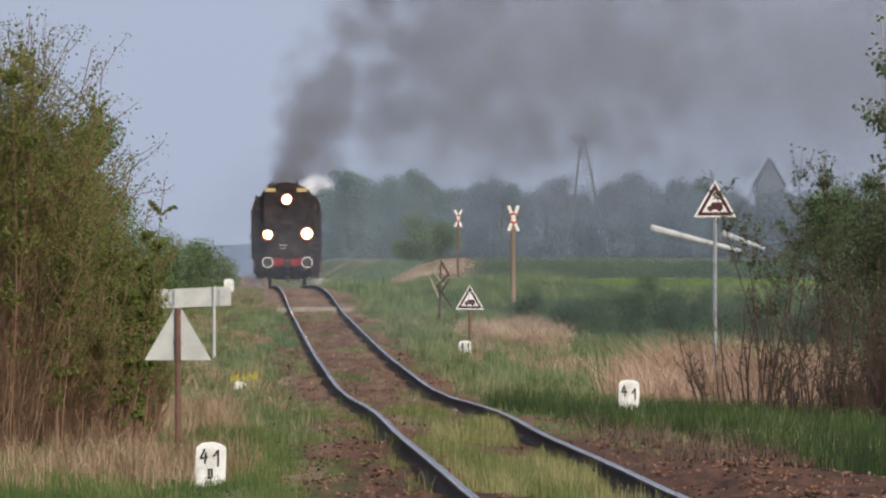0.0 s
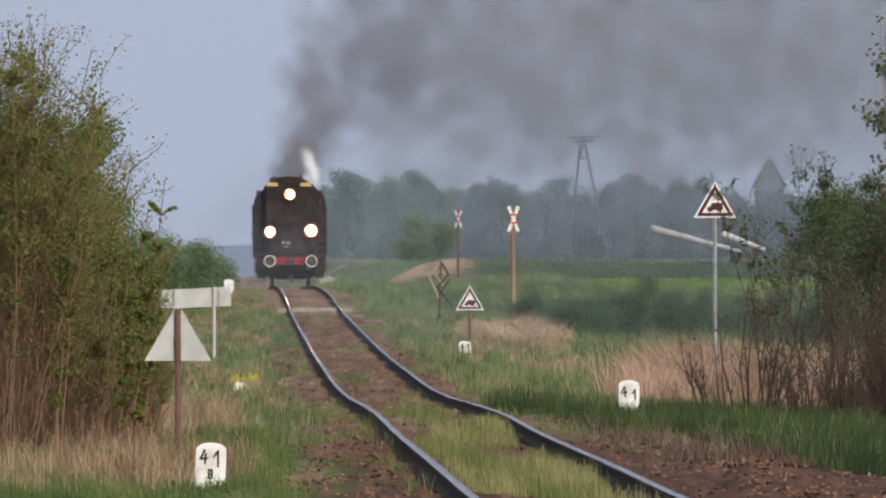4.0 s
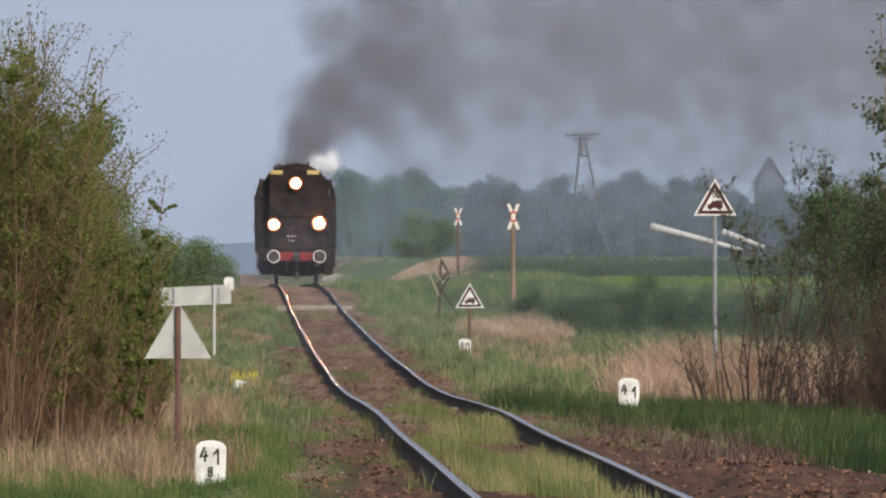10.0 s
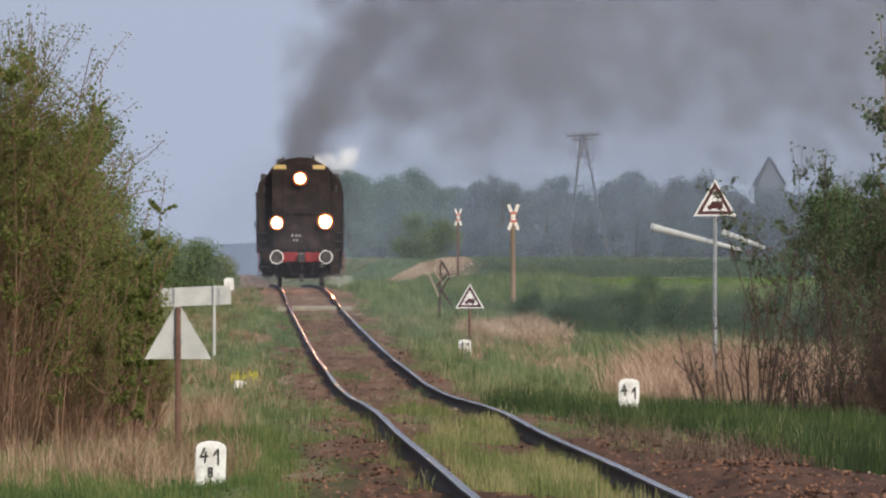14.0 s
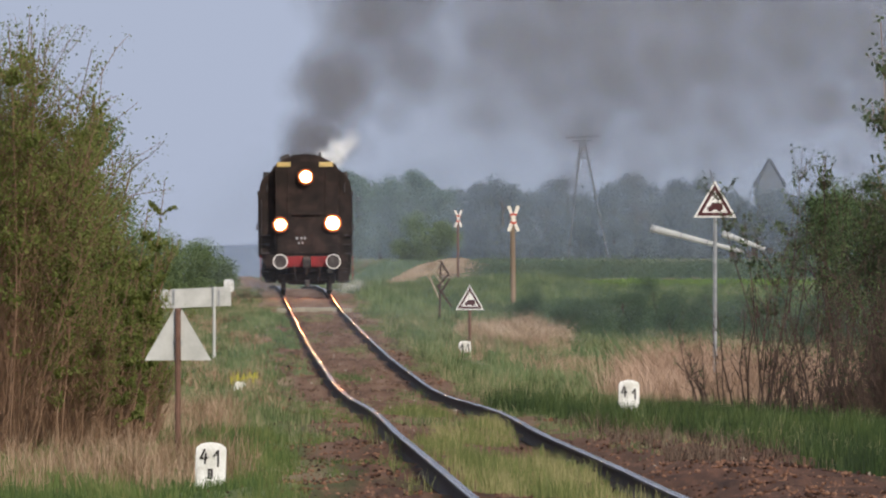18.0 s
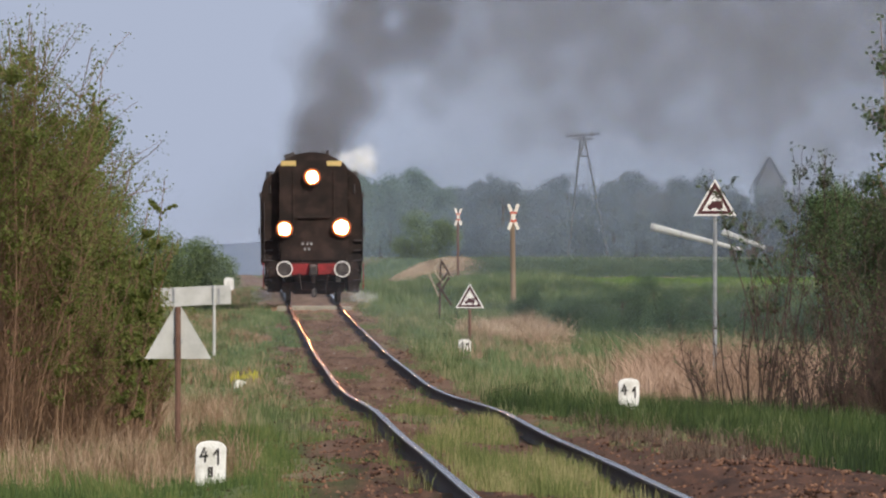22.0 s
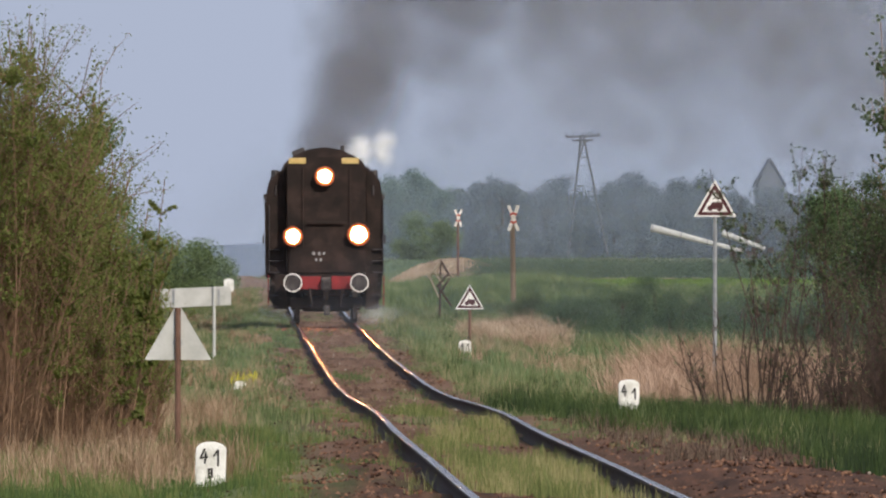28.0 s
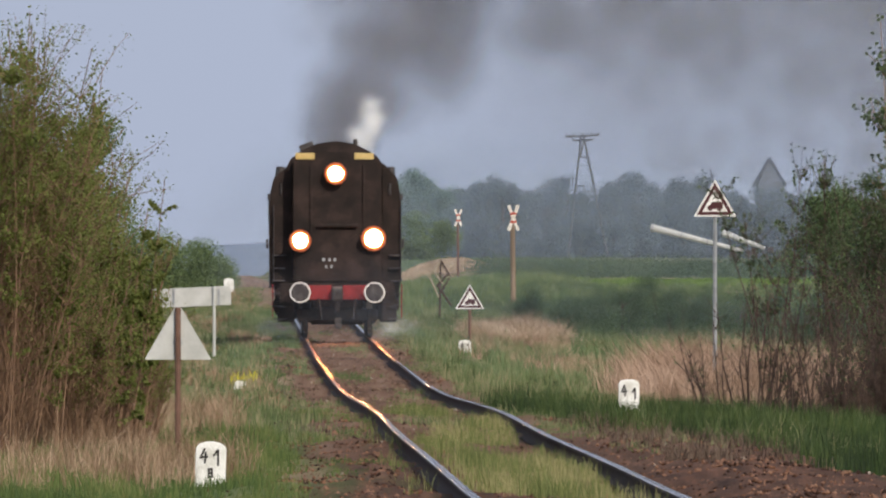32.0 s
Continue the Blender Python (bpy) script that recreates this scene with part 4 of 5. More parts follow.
    part("drag_hook", boxm(bmesh.new(), 0.02, 0.7, 0.32, 0.16, 0.2, 0.26, 0.04), STEEL_DARK, e)
    for x in (-1, 1):
        part("side_step", boxm(bmesh.new(), x * 1.2, 1.15, 0.66, 0.40, 0.3, 0.62, 0.04), LOCO_BLACK, e)
        part("valance", boxm(bmesh.new(), x * 1.34, 5.2, 1.08, 0.26, 8.2, 0.3, 0.02), LOCO_BLACK, e)
    # number painted on the end, not legible
    for x, z, w in ((-0.22, 1.82, 0.12), (-0.08, 1.82, 0.10), (0.04, 1.82, 0.10), (-0.16, 1.66, 0.09), (-0.04, 1.66, 0.09)):
        part("number_bar", boxm(bmesh.new(), x - 0.1, 0.352, z, w * 0.6, 0.008, 0.075), POST_GREY, e, "faded white figure")
    # lamps: glass widened for bloom, two added rings stand for the halo
    for x, z, r in ((-0.875, 2.27, 0.17), (0.855, 2.32, 0.205), (-0.04, 3.85, 0.17)):
        lamp = part("headlamp", tube(bmesh.new(), (x, 0.46, z), (x, 0.22, z), r + 0.05, r + 0.095, 24), LOCO_BLACK, e, "black lamp casing")
        part("halo_ring", tube(bmesh.new(), (x, 0.225, z), (x, 0.212, z), r + 0.04, r + 0.04, 28), HALO_RING, lamp, "amber glowing ring standing for the lamp's halo")
        part("halo_edge", tube(bmesh.new(), (x, 0.226, z), (x, 0.217, z), r + 0.09, r + 0.09, 28), HALO_EDGE, lamp, "dim red ring standing for the halo's edge")
        part("lamp_glass", tube(bmesh.new(), (x, 0.215, z), (x, 0.19, z), r, r * 0.9, 28), LAMP_GLOW, lamp, "dazzling warm lamp glass")
        part("lamp_bracket", boxm(bmesh.new(), x, 0.45, z - r - 0.06, 0.12, 0.12, 0.12, 0.01), LOCO_BLACK, e)
    return e


ENGINE = engine()


# ---- smoke and steam: rigid wisps of fine soot that leave the chimney, rise and drift ----
def wisp_mesh(name, mat, seed):
    """A lumpy hollow puff of unit radius."""
    bm = bmesh.new()
    bmesh.ops.create_icosphere(bm, subdivisions=3, radius=1.0)
    off = Vector((seed * 3.1, seed * 1.7, 0))
    for v in bm.verts:
        d = v.co.normalized()
        v.co = d * (0.88 + 0.22 * noise.noise(d * 1.6 + off) + 0.08 * noise.noise(d * 4.0 + off))
    for f in bm.faces:
        f.smooth = True
    return mesh_of(name, bm, mat)


def smoothstep(v):
    v = min(1, max(0, v))
    return v * v * (3 - 2 * v)


PUFF_EVERY, WISPS, BANKS = 0.22, 9, 96
FIRST, LAST = -11.0, 32.0
AGES = (0.0, 0.25, 0.6, 1.1, 1.8, 2.8, 4.2, 6.0, 8.5, 12.0, 17.0, 24.0, 34.0, 50.0)


def drift(age, gust, push):
    """The middle of a puff of that age, from the chimney's mouth: to the side, along, up."""
    side = 1.55 * push * max(0.0, age - 1.3 * (1 - math.exp(-age / 1.3)))
    rise = 9.5 * gust * (1 - math.exp(-age / 1.55)) + 0.1 * age
    return side, 2.2 * age * math.exp(-age / 3.0), rise


def spread_of(age):
    return 0.12 + 1.55 * age ** 0.75


def smoke_rows(te, unit, gust, push, scatter=1.0):
    """Rows of one wisp that leaves the chimney at te; before that it rides inside the engine."""
    rows = []
    wait = []
    t = 0.0
    while t < te - 0.3:
        wait.append(t)
        t += 2.5
    wait = [t for t in wait if t < te - 1.6] or ([0.0] if te > 0.3 else [])
    wait += [te - a for a in (1.2, 0.8, 0.5, 0.25) if te - a > wait[-1] + 0.05] if wait else []
    for t in wait:
        rows.append((t, (TRACK_X, engine_y(t) + 8.0, rail_z(engine_y(t) + 8) + 2.75)))
    y0 = engine_y(te) + 12.3
    z0 = rail_z(y0) + 3.9
    times = sorted({max(0.0, te + a) for a in AGES if te + a < 32.0 and te + a >= 0} | {0.0 if te < 0 else te, 32.0})
    for t in times:
        a = t - te
        sx, sy, sz = drift(a, gust, push)
        s = spread_of(a) * scatter
        grow = smoothstep(a / 0.6)
        rows.append((t, (TRACK_X + sx + (unit[0] * 0.95 + 0.45) * s * grow, y0 + sy + unit[1] * s * 1.5 * grow, z0 + sz + unit[2] * s * 0.8 * grow)))
    return rows


WISP_LIST = []


def smoke():
    rng = np.random.default_rng(21)
    kinds = [wisp_mesh("wisp", SOOT, k) for k in range(6)]
    plume = base("smoke_plume", (0, 0, 0), "dark grey coal smoke rising and drifting from the chimney", "smoke")
    te = FIRST
    while te < LAST - 0.1:
        gust, push = rng.uniform(0.9, 1.12), rng.uniform(0.88, 1.15)
        if 3.9 < te < 4.6:  # the engine draws breath, then sends up one thick low puff
            te += PUFF_EVERY
            continue
        if 4.6 <= te < 6.4:
            gust *= 0.62
            push *= 0.5
        for k in range(WISPS):
            unit = rng.normal(size=3)
            unit *= rng.uniform(0.25, 1.0) / np.linalg.norm(unit)
            ob = new("wisp", kinds[rng.integers(6)])
            size = rng.uniform(1.0, 1.45)
            ob.scale = (size, size * 1.3, size)
            ob.parent = plume
            WISP_LIST.append((ob, smoke_rows(te, unit, gust * rng.uniform(0.42, 1.08), push), Euler((0, rng.uniform(0, 6), 0))))
        te += PUFF_EVERY * rng.uniform(0.8, 1.2)
    # older smoke that hangs over the line and keeps pace with the train
    bank_kind = [wisp_mesh("smoke_bank", BANK, 60 + k) for k in range(3)]
    for i in range(BANKS):
        ob = new("smoke_bank", bank_kind[i % 3])
        size = rng.uniform(4.6, 7.2)
        ob.scale = (size * 1.3, size, size * 0.85)
        ob.parent = plume
        ox, oy, oz = 6.0 + 28.0 * i / BANKS + rng.uniform(-1, 1), 30 + rng.uniform(0, 40), 6.6 + 8.5 * ((i * 0.618) % 1)
        rows = []
        for t in np.arange(0, 32.01, 2.0):
            rows.append((t, (TRACK_X + ox + 0.8 * math.sin(0.4 * t + i), engine_y(t) + oy, rail_z(engine_y(t)) + oz + 0.4 * math.sin(0.5 * t + 2 * i))))
        WISP_LIST.append((ob, rows, Euler((0, i, 0))))
    # white steam from the safety valve, and low beside the cylinders
    steam_kind = [wisp_mesh("steam_wisp", STEAM, 40 + k) for k in range(3)]
    valve = base("valve_steam", (0, 0, 0), "bright white steam puffs beside the chimney smoke", "steam")
    for i in range(34):
        ob = new("steam_wisp", steam_kind[i % 3])
        ob.scale = (rng.uniform(0.22, 0.6), 0.5, rng.uniform(0.2, 0.5))
        ob.parent = valve
        WISP_LIST.append((ob, steam_rows(i / 34, rng), Euler((0, rng.uniform(0, 6), 0))))
    low_kind = [wisp_mesh("steam_wisp", MIST, 50 + k) for k in range(2)]
    low = base("cylinder_steam", (0, 0, 0), "thin pale steam low beside the wheels", "steam")
    for i in range(10):
        ob = new("steam_wisp", low_kind[i % 2])
        ob.scale = (0.55, 0.55, 0.3)
        ob.parent = low
        sx = -1 if i % 2 else 1
        rows = []
        for t in np.arange(0, 32.01, 0.5):
            y = engine_y(t) + 1.0 + 0.7 * i
            rows.append((t, (TRACK_X + sx * (1.35 + 0.3 * math.sin(1.7 * t + i)), y, rail_z(y) + 0.22 + 0.08 * math.sin(2.3 * t + 2 * i))))
        WISP_LIST.append((ob, rows, Euler((0, 0, 0))))


def steam_rows(phase, rng):
    """A steam wisp leaves the valve, rises, drifts aside, and falls back behind the engine, over and over."""
    rows = []
    push, up = 1.0, 0.8
    for k in range(int(32 / 0.2) + 1):
        t = min(32.0, k * 0.2)
        c = t / 1.6 + phase
        f = c - math.floor(c)
        wave = math.sin(math.floor(c) * 2.4) + math.sin(t * 0.9 + 1)
        if f < 0.8:
            a = f / 0.8
            p = (0.62 + (0.85 + 0.35 * wave) * a ** 1.2 + 0.12 * math.sin(9 * phase + k), 0.25 * math.sin(40 * phase), 4.15 + (0.75 - 0.25 * wave) * a ** 0.7 + 0.22 * math.sin(23 * phase + k))
        else:
            a = (f - 0.8) / 0.2
            p = (0.6, 0.0, 3.2 + 0.4 * a)
        y = engine_y(t) + 6.4
        rows.append((t, (TRACK_X + p[0], y + p[1], rail_z(engine_y(t) + 4) + p[2])))
    return rows


smoke()


# ---- bushes and trees beside the line ----
LEFT = "willow scrub with reddish stems and fresh leaves"
SCRUB = "willow scrub along the bank"
for sx, sd, sh, sw, sn, seed, pt, tw in ((-2.5, 226, 4.4, 0.85, 84, 101, 44, 15), (-2.1, 232, 3.7, 0.5, 66, 102, 44, 15), (-1.82, 238, 2.95, 0.5, 56, 103, 44, 14),
                                     (-1.3, 236, 2.35, 0.6, 56, 104, 40, 13), (-2.3, 258, 3.2, 1.1, 60, 106, 30, 11), (-1.75, 228, 2.0, 0.8, 60, 107, 16, 9), (-1.0, 240, 1.75, 0.45, 34, 156, 30, 11)):
    shrub("willow_shrub", LEFT, sx, sd, sh, sw, sn, LEAF_A, seed, 0.019, pt + 6, tw, 0.46, group=SCRUB, stem_r=0.006, bare_twigs=16)
# single shoots that stand clear of the scrub, with tufts of young leaves
for sx, sd, sh, lean, seed in ((-2.3, 227, 4.95, 0.12, 109), (-2.1, 229, 4.7, 0.16, 113), (-1.95, 231, 4.3, 0.18, 114), (-1.85, 230, 3.75, 0.18, 115), (-2.25, 225, 4.6, 0.05, 119), (-1.3, 232, 3.1, 0.04, 105),
                             (-1.08, 229, 2.9, 0.2, 108), (-1.2, 228, 2.6, 0.16, 116), (-2.0, 226, 4.35, 0.15, 117), (-2.4, 228, 4.8, 0.07, 118), (-0.95, 230, 2.2, 0.14, 133), (-2.0, 228, 3.9, 0.16, 134), (-2.2, 227, 4.75, 0.13, 153), (-1.75, 226, 3.2, 0.14, 154)):
    shrub("willow_shoot", "thin willow shoot with young leaf tufts", sx, sd, sh, 0.08, 2, LEAF_A, seed, 0.032, 26, 22, 0.3, lean=lean, group=SCRUB, stem_r=0.008, twig=(0.03, 0.085), cloud=0.03, curl=0.05)
tree("willow_tree", "rounded pale green willow behind the scrub", -2.85, 420, 4.9, 0.85, LEAF_C, 110, 0.042, 28000, low=0.1, lumps=16)
FARB = "rounded green willow bush far along the bank"
for bx, bd, bh, br, seed, many in ((-1.5, 700, 2.0, 1.15, 111, 20000), (-0.72, 805, 1.3, 0.85, 135, 12000), (-2.5, 690, 2.3, 1.2, 112, 16000), (-3.4, 690, 3.0, 1.4, 136, 9000)):
    tree("willow_bush", FARB, bx, bd, bh, br, LEAF_C, seed, 0.05, many, low=0.05, lumps=16, category="shrub", group="bushes along the bank")
RIGHT = "hawthorn scrub with dark bare stems and young leaves"
HAW = "hawthorn scrub by the field"
shrub("hawthorn_shrub", RIGHT, 9.2, 318, 3.8, 0.7, 18, LEAF_B, 120, 0.030, 22, 13, 0.66, group=HAW, stem_r=0.008, stem_mat=BARK, bare_twigs=9, curl=0.24)
shrub("hawthorn_shrub", RIGHT, 8.75, 330, 3.3, 0.6, 9, LEAF_B, 121, 0.030, 9, 11, 0.66, group=HAW, stem_r=0.008, stem_mat=BARK, bare_twigs=9, curl=0.26, lean=0.02)
for sx, sd, sh, sn, seed in ((8.45, 312, 1.9, 16, 128), (8.85, 305, 2.4, 28, 129), (8.65, 316, 1.5, 18, 132), (9.1, 308, 2.6, 34, 137), (8.15, 322, 1.2, 9, 138)):
    shrub("hawthorn_shrub", "dense thicket of brown hawthorn stems with few leaves", sx, sd, sh, 0.7, sn, LEAF_B, seed, 0.03, 1.5, 11, 0.3, group=HAW, stem_r=0.005, bare_twigs=16, stem_mat=BARK, curl=0.28)
SAP = "thin bare sapling with few young leaves"
for sx, sd, sh, sw, sn, seed, lean in ((7.4, 318, 2.9, 0.4, 3, 123, 0.12), (6.8, 326, 1.3, 0.35, 4, 124, -0.3), (7.9, 316, 2.7, 0.4, 3, 126, 0.08), (7.3, 320, 2.2, 0.35, 4, 127, -0.12), (7.0, 322, 1.5, 0.35, 4, 139, -0.3), (7.55, 320, 3.1, 0.25, 2, 150, 0.18), (8.1, 314, 2.3, 0.45, 4, 155, -0.06), (7.6, 316, 1.6, 0.4, 5, 157, 0.0)):
    shrub("hawthorn_sapling", SAP, sx, sd, sh, sw, sn, LEAF_B, seed, 0.032, 0.8, 9, 0.35, lean=lean, group=HAW, stem_r=0.014, stem_mat=BARK, bare_twigs=4, curl=0.17)
shrub("hawthorn_sapling", "slim sapling with leaf tufts beside the tall sign", 7.62, 322, 4.0, 0.2, 4, LEAF_B, 122, 0.034, 12, 20, 0.5, lean=0.01, group=HAW, stem_r=0.012, stem_mat=BARK, twig=(0.06, 0.16), curl=0.12, cloud=0.05)
shrub("hawthorn_sapling", "arching sapling with leaf tufts over the scrub", 8.75, 322, 4.1, 0.2, 5, LEAF_B, 151, 0.034, 12, 18, 0.6, lean=-0.10, group=HAW, stem_r=0.014, stem_mat=BARK, twig=(0.05, 0.15), curl=0.18, cloud=0.05)
shrub("tall_sapling", "tall leafy sapling leaning over the scrub", 7.42, 250, 4.9, 0.12, 5, LEAF_B, 125, 0.038, 15, 14, 0.75, stem_r=0.014, twig=(0.04, 0.10), curl=0.06)
tree("field_tree", "pale green young tree in the field", 13.5, 520, 3.75, 0.9, LEAF_D, 130, 0.034, 17000, low=0.58, lumps=16, stout=0.008)
tree("field_tree", "dense green young tree behind the scrub", 12.7, 440, 4.1, 0.75, LEAF_B, 131, 0.034, 17000, low=0.5, lumps=16, stout=0.008)
tree("field_tree", "pale green young tree in the field", 14.75, 540, 3.9, 0.9, LEAF_D, 152, 0.034, 15000, low=0.5, lumps=14, stout=0.008)

# hedge of low bushes between line and field
rng0 = np.random.default_rng(77)
for i in range(16):
    hx = 7.9 + i * 0.48
    tree("hedge_bush", "low dense green bush at the field's edge", hx, 575 + rng0.uniform(-30, 30), 0.95 + 0.02 * i + rng0.uniform(-0.2, 0.3), 0.8, LEAF_H, 140 + i, 0.026, 9500, low=0.05, lumps=9, group="bushes of the hedge", category="bush")

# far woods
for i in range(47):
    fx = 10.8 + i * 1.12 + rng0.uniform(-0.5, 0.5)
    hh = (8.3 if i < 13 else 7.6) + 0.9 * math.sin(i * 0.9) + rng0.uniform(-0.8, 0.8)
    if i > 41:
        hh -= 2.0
    tree("far_tree", "hazy bluish tree of the far wood", fx, 2480 + rng0.uniform(-60, 60), hh, 2.3 + rng0.uniform(-0.2, 0.9), LEAF_HAZED if i < 13 else LEAF_HAZED_B, 170 + i, 0.2, 6500, low=0.02, lumps=17, group="trees of the far wood")
tree("far_bush", "rounded green bush before the far wood", 13.3, 1550, 3.0, 2.0, LEAF_C, 230, 0.11, 11000, low=0.0, lumps=10, category="bush")


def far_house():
    thing = base("far_house", (59.2, 2480, 2.6), "steep-roofed building beyond the trees, tinted blue-grey for haze", "house")
    part("wall", prism(bmesh.new(), [(-1.4, -0.5), (1.4, -0.5), (1.4, 8.4), (0, 10.9), (-1.4, 8.4)], 0, 12), WALL_HAZED, thing)
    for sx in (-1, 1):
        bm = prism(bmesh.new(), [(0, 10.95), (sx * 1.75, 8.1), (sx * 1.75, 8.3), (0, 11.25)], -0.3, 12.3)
        part("roof", bm, ROOF_HAZED, thing)


far_house()


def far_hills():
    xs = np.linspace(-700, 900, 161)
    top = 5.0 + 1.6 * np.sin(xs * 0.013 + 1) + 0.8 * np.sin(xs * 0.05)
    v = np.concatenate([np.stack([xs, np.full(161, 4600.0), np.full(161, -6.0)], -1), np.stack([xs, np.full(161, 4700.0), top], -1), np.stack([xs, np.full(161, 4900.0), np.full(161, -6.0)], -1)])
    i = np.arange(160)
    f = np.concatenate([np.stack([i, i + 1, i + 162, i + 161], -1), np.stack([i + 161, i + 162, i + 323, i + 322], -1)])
    tagged(new("backdrop", bulk("backdrop", v, f, HILL_HAZED, True)), "low hills on the horizon, coloured blue for distance haze", "hills", kind="structure")


far_hills()


# ---- grass and weeds ----
def u_of(x):
    return x - TRACK_X


def drifts(x, d, a=1.9, b=0.045):
    """Uneven drifts of growth, long along the line; about -1 to 1."""
    return 0.5 * (np.sin(x * a + d * b) + np.sin(d * b * 1.7 - x * a * 0.63 + 1.3)) + 0.35 * np.sin(x * a * 2.7 + d * b * 2.3)


def clear_of_stones(x, d):
    near = (d < 193) & (d > 172) & (np.abs(x + 0.178) < 0.34)
    mid = (d < 293) & (d > 280) & (np.abs(x - 5.14) < 0.25)
    far = (d < 490) & (d > 435) & (np.abs(x - 5.05) < 0.40)
    return ~(near | mid | far)


turf("bed_grass", "yellowish green grass between the rails", "grass", 6500, (1.95, 3.1), (152, 330), (0.05, 0.22), 0.006, GRASS_Y, 301,
     lambda x, d, r: (np.abs(np.abs(u_of(x)) - 0.7535) > 0.12) & (drifts(x, d, 2.6, 0.07) + 0.6 * np.exp(-((d - 208) / 30) ** 2) + r.normal(0, 0.35, len(x)) > 0.25 + np.clip(2.35 - x, 0, 1) * 2 + np.clip((d - 250) / 90, 0, 1.3)) & (d > 160), per=8)
turf("rail_weeds", "seeding weed stalks along the rail", "weeds", 170, (1.35, 3.1), (176, 300), (0.12, 0.26), 0.006, GRASS_Y, 327,
     lambda x, d, r: np.abs(np.abs(u_of(x)) - 0.95) < 0.16, per=7, spread=0.035)
turf("bed_weeds", "sparse green weeds along the rails", "grass", 9000, (0.2, 4.6), (240, 700), (0.05, 0.17), 0.010, GRASS_S, 302,
     lambda x, d, r: (np.abs(np.abs(u_of(x)) - 0.7535) > 0.12) & (drifts(x, d, 2.8, 0.05) + r.normal(0, 0.3, len(x)) > 0.75 - 0.5 * np.clip(np.abs(u_of(x)) - 0.8, 0, 1.4)), per=8)
turf("near_weeds", "low green weeds on the near shoulder", "grass", 2200, (0.1, 1.6), (176, 330), (0.04, 0.13), 0.007, GRASS_V, 328,
     lambda x, d, r: drifts(x, d, 3.1, 0.08) + r.normal(0, 0.3, len(x)) > 0.95 - 0.45 * np.clip((d - 200) / 50, 0, 1), per=8)
turf("shoulder_grass", "pale green tussocks on the far shoulder", "grass", 2600, (0.0, 1.55), (430, 700), (0.08, 0.22), 0.016, GRASS_G, 329,
     lambda x, d, r: drifts(x, d, 2.2, 0.03) + r.normal(0, 0.25, len(x)) > 0.1, per=7)
turf("verge_grass", "fresh green grass on the verge", "grass", 9500, (-3.6, 0.6), (155, 260), (0.08, 0.22), 0.008, GRASS_V, 303,
     lambda x, d, r: (x < 0.38 + 0.25 * drifts(x, d, 1.0, 0.09) + r.normal(0, 0.15, len(x))) & clear_of_stones(x, d) & ((d < 188) | (drifts(x, d, 1.7, 0.06) + r.normal(0, 0.3, len(x)) > -0.15)), per=9)
turf("short_grass", "short trodden grass round the stone", "grass", 260, (-0.65, 0.25), (153, 191), (0.03, 0.075), 0.010, GRASS_V, 320, None, per=7)
turf("stone_grass", "long grass at the foot of the stone", "grass", 90, (-0.5, 0.15), (186, 191.5), (0.06, 0.15), 0.008, GRASS_V, 323, None, per=8)
turf("stone_grass", "long grass at the foot of the stone", "grass", 260, (4.85, 5.45), (284, 291.5), (0.16, 0.26), 0.010, GRASS, 324, None, per=7)
turf("verge_straw", "dry straw-coloured grass below the scrub", "grass", 4200, (-4.0, 0.3), (186, 330), (0.15, 0.5), 0.007, DRY, 304,
     lambda x, d, r: (x < 0.05 - 0.001 * (d - 190) + r.normal(0, 0.15, len(x))) & clear_of_stones(x, d) & (drifts(x, d, 1.5, 0.07) + r.normal(0, 0.45, len(x)) > -0.1), per=8, lean=0.75)
turf("bank_grass", "mixed grass on the far bank", "grass", 6000, (-4.0, 1.2), (260, 860), (0.08, 0.24), 0.016, GRASS_S, 305,
     lambda x, d, r: (x < 0.75 + 0.3 * drifts(x, d) + r.normal(0, 0.2, len(x))), per=8)
turf("bank_straw", "brown dead grass among the bank's green", "grass", 2500, (-2.5, 1.0), (330, 800), (0.10, 0.3), 0.014, DRY, 317, lambda x, d, r: (x < 0.7) & (drifts(x, d, 2.1, 0.035) + r.normal(0, 0.3, len(x)) > 0.1), per=7, lean=0.7)
turf("dead_stalks", "brown dead stalks on the spoil bank", "weeds", 1500, (4.0, 6.6), (196, 275), (0.07, 0.2), 0.009, DEAD, 318, lambda x, d, r: (u_of(x) < spoil_edge(d) + 0.25) & (u_of(x) > spoil_edge(d) - 1.1) & (d > 212 + 12 * drifts(x, d)), per=7, lean=0.8)
turf("bank_weeds", "short green weeds creeping over the brown bank", "grass", 3200, (3.35, 5.4), (205, 335), (0.03, 0.12), 0.007, GRASS_S, 334,
     lambda x, d, r: (u_of(x) > 0.95) & (u_of(x) < spoil_edge(d) + 0.3) & (drifts(x, d, 3.0, 0.09) + r.normal(0, 0.3, len(x)) > 0.75 - 0.9 * np.clip((d - 225) / 70, 0, 1)), per=8)
turf("field_grass", "short grass between hedge and meadow", "grass", 4200, (11.0, 22), (640, 800), (0.12, 0.3), 0.02, GRASS_G, 335, None, per=7)
turf("right_grass", "long green grass beside the line", "grass", 10500, (3.6, 9.8), (184, 345), (0.12, 0.34), 0.009, GRASS, 306,
     lambda x, d, r: (u_of(x) > spoil_edge(d) + 0.25 * drifts(x, d, 2.2, 0.11) + r.normal(0, 0.12, len(x))) & clear_of_stones(x, d), per=9)
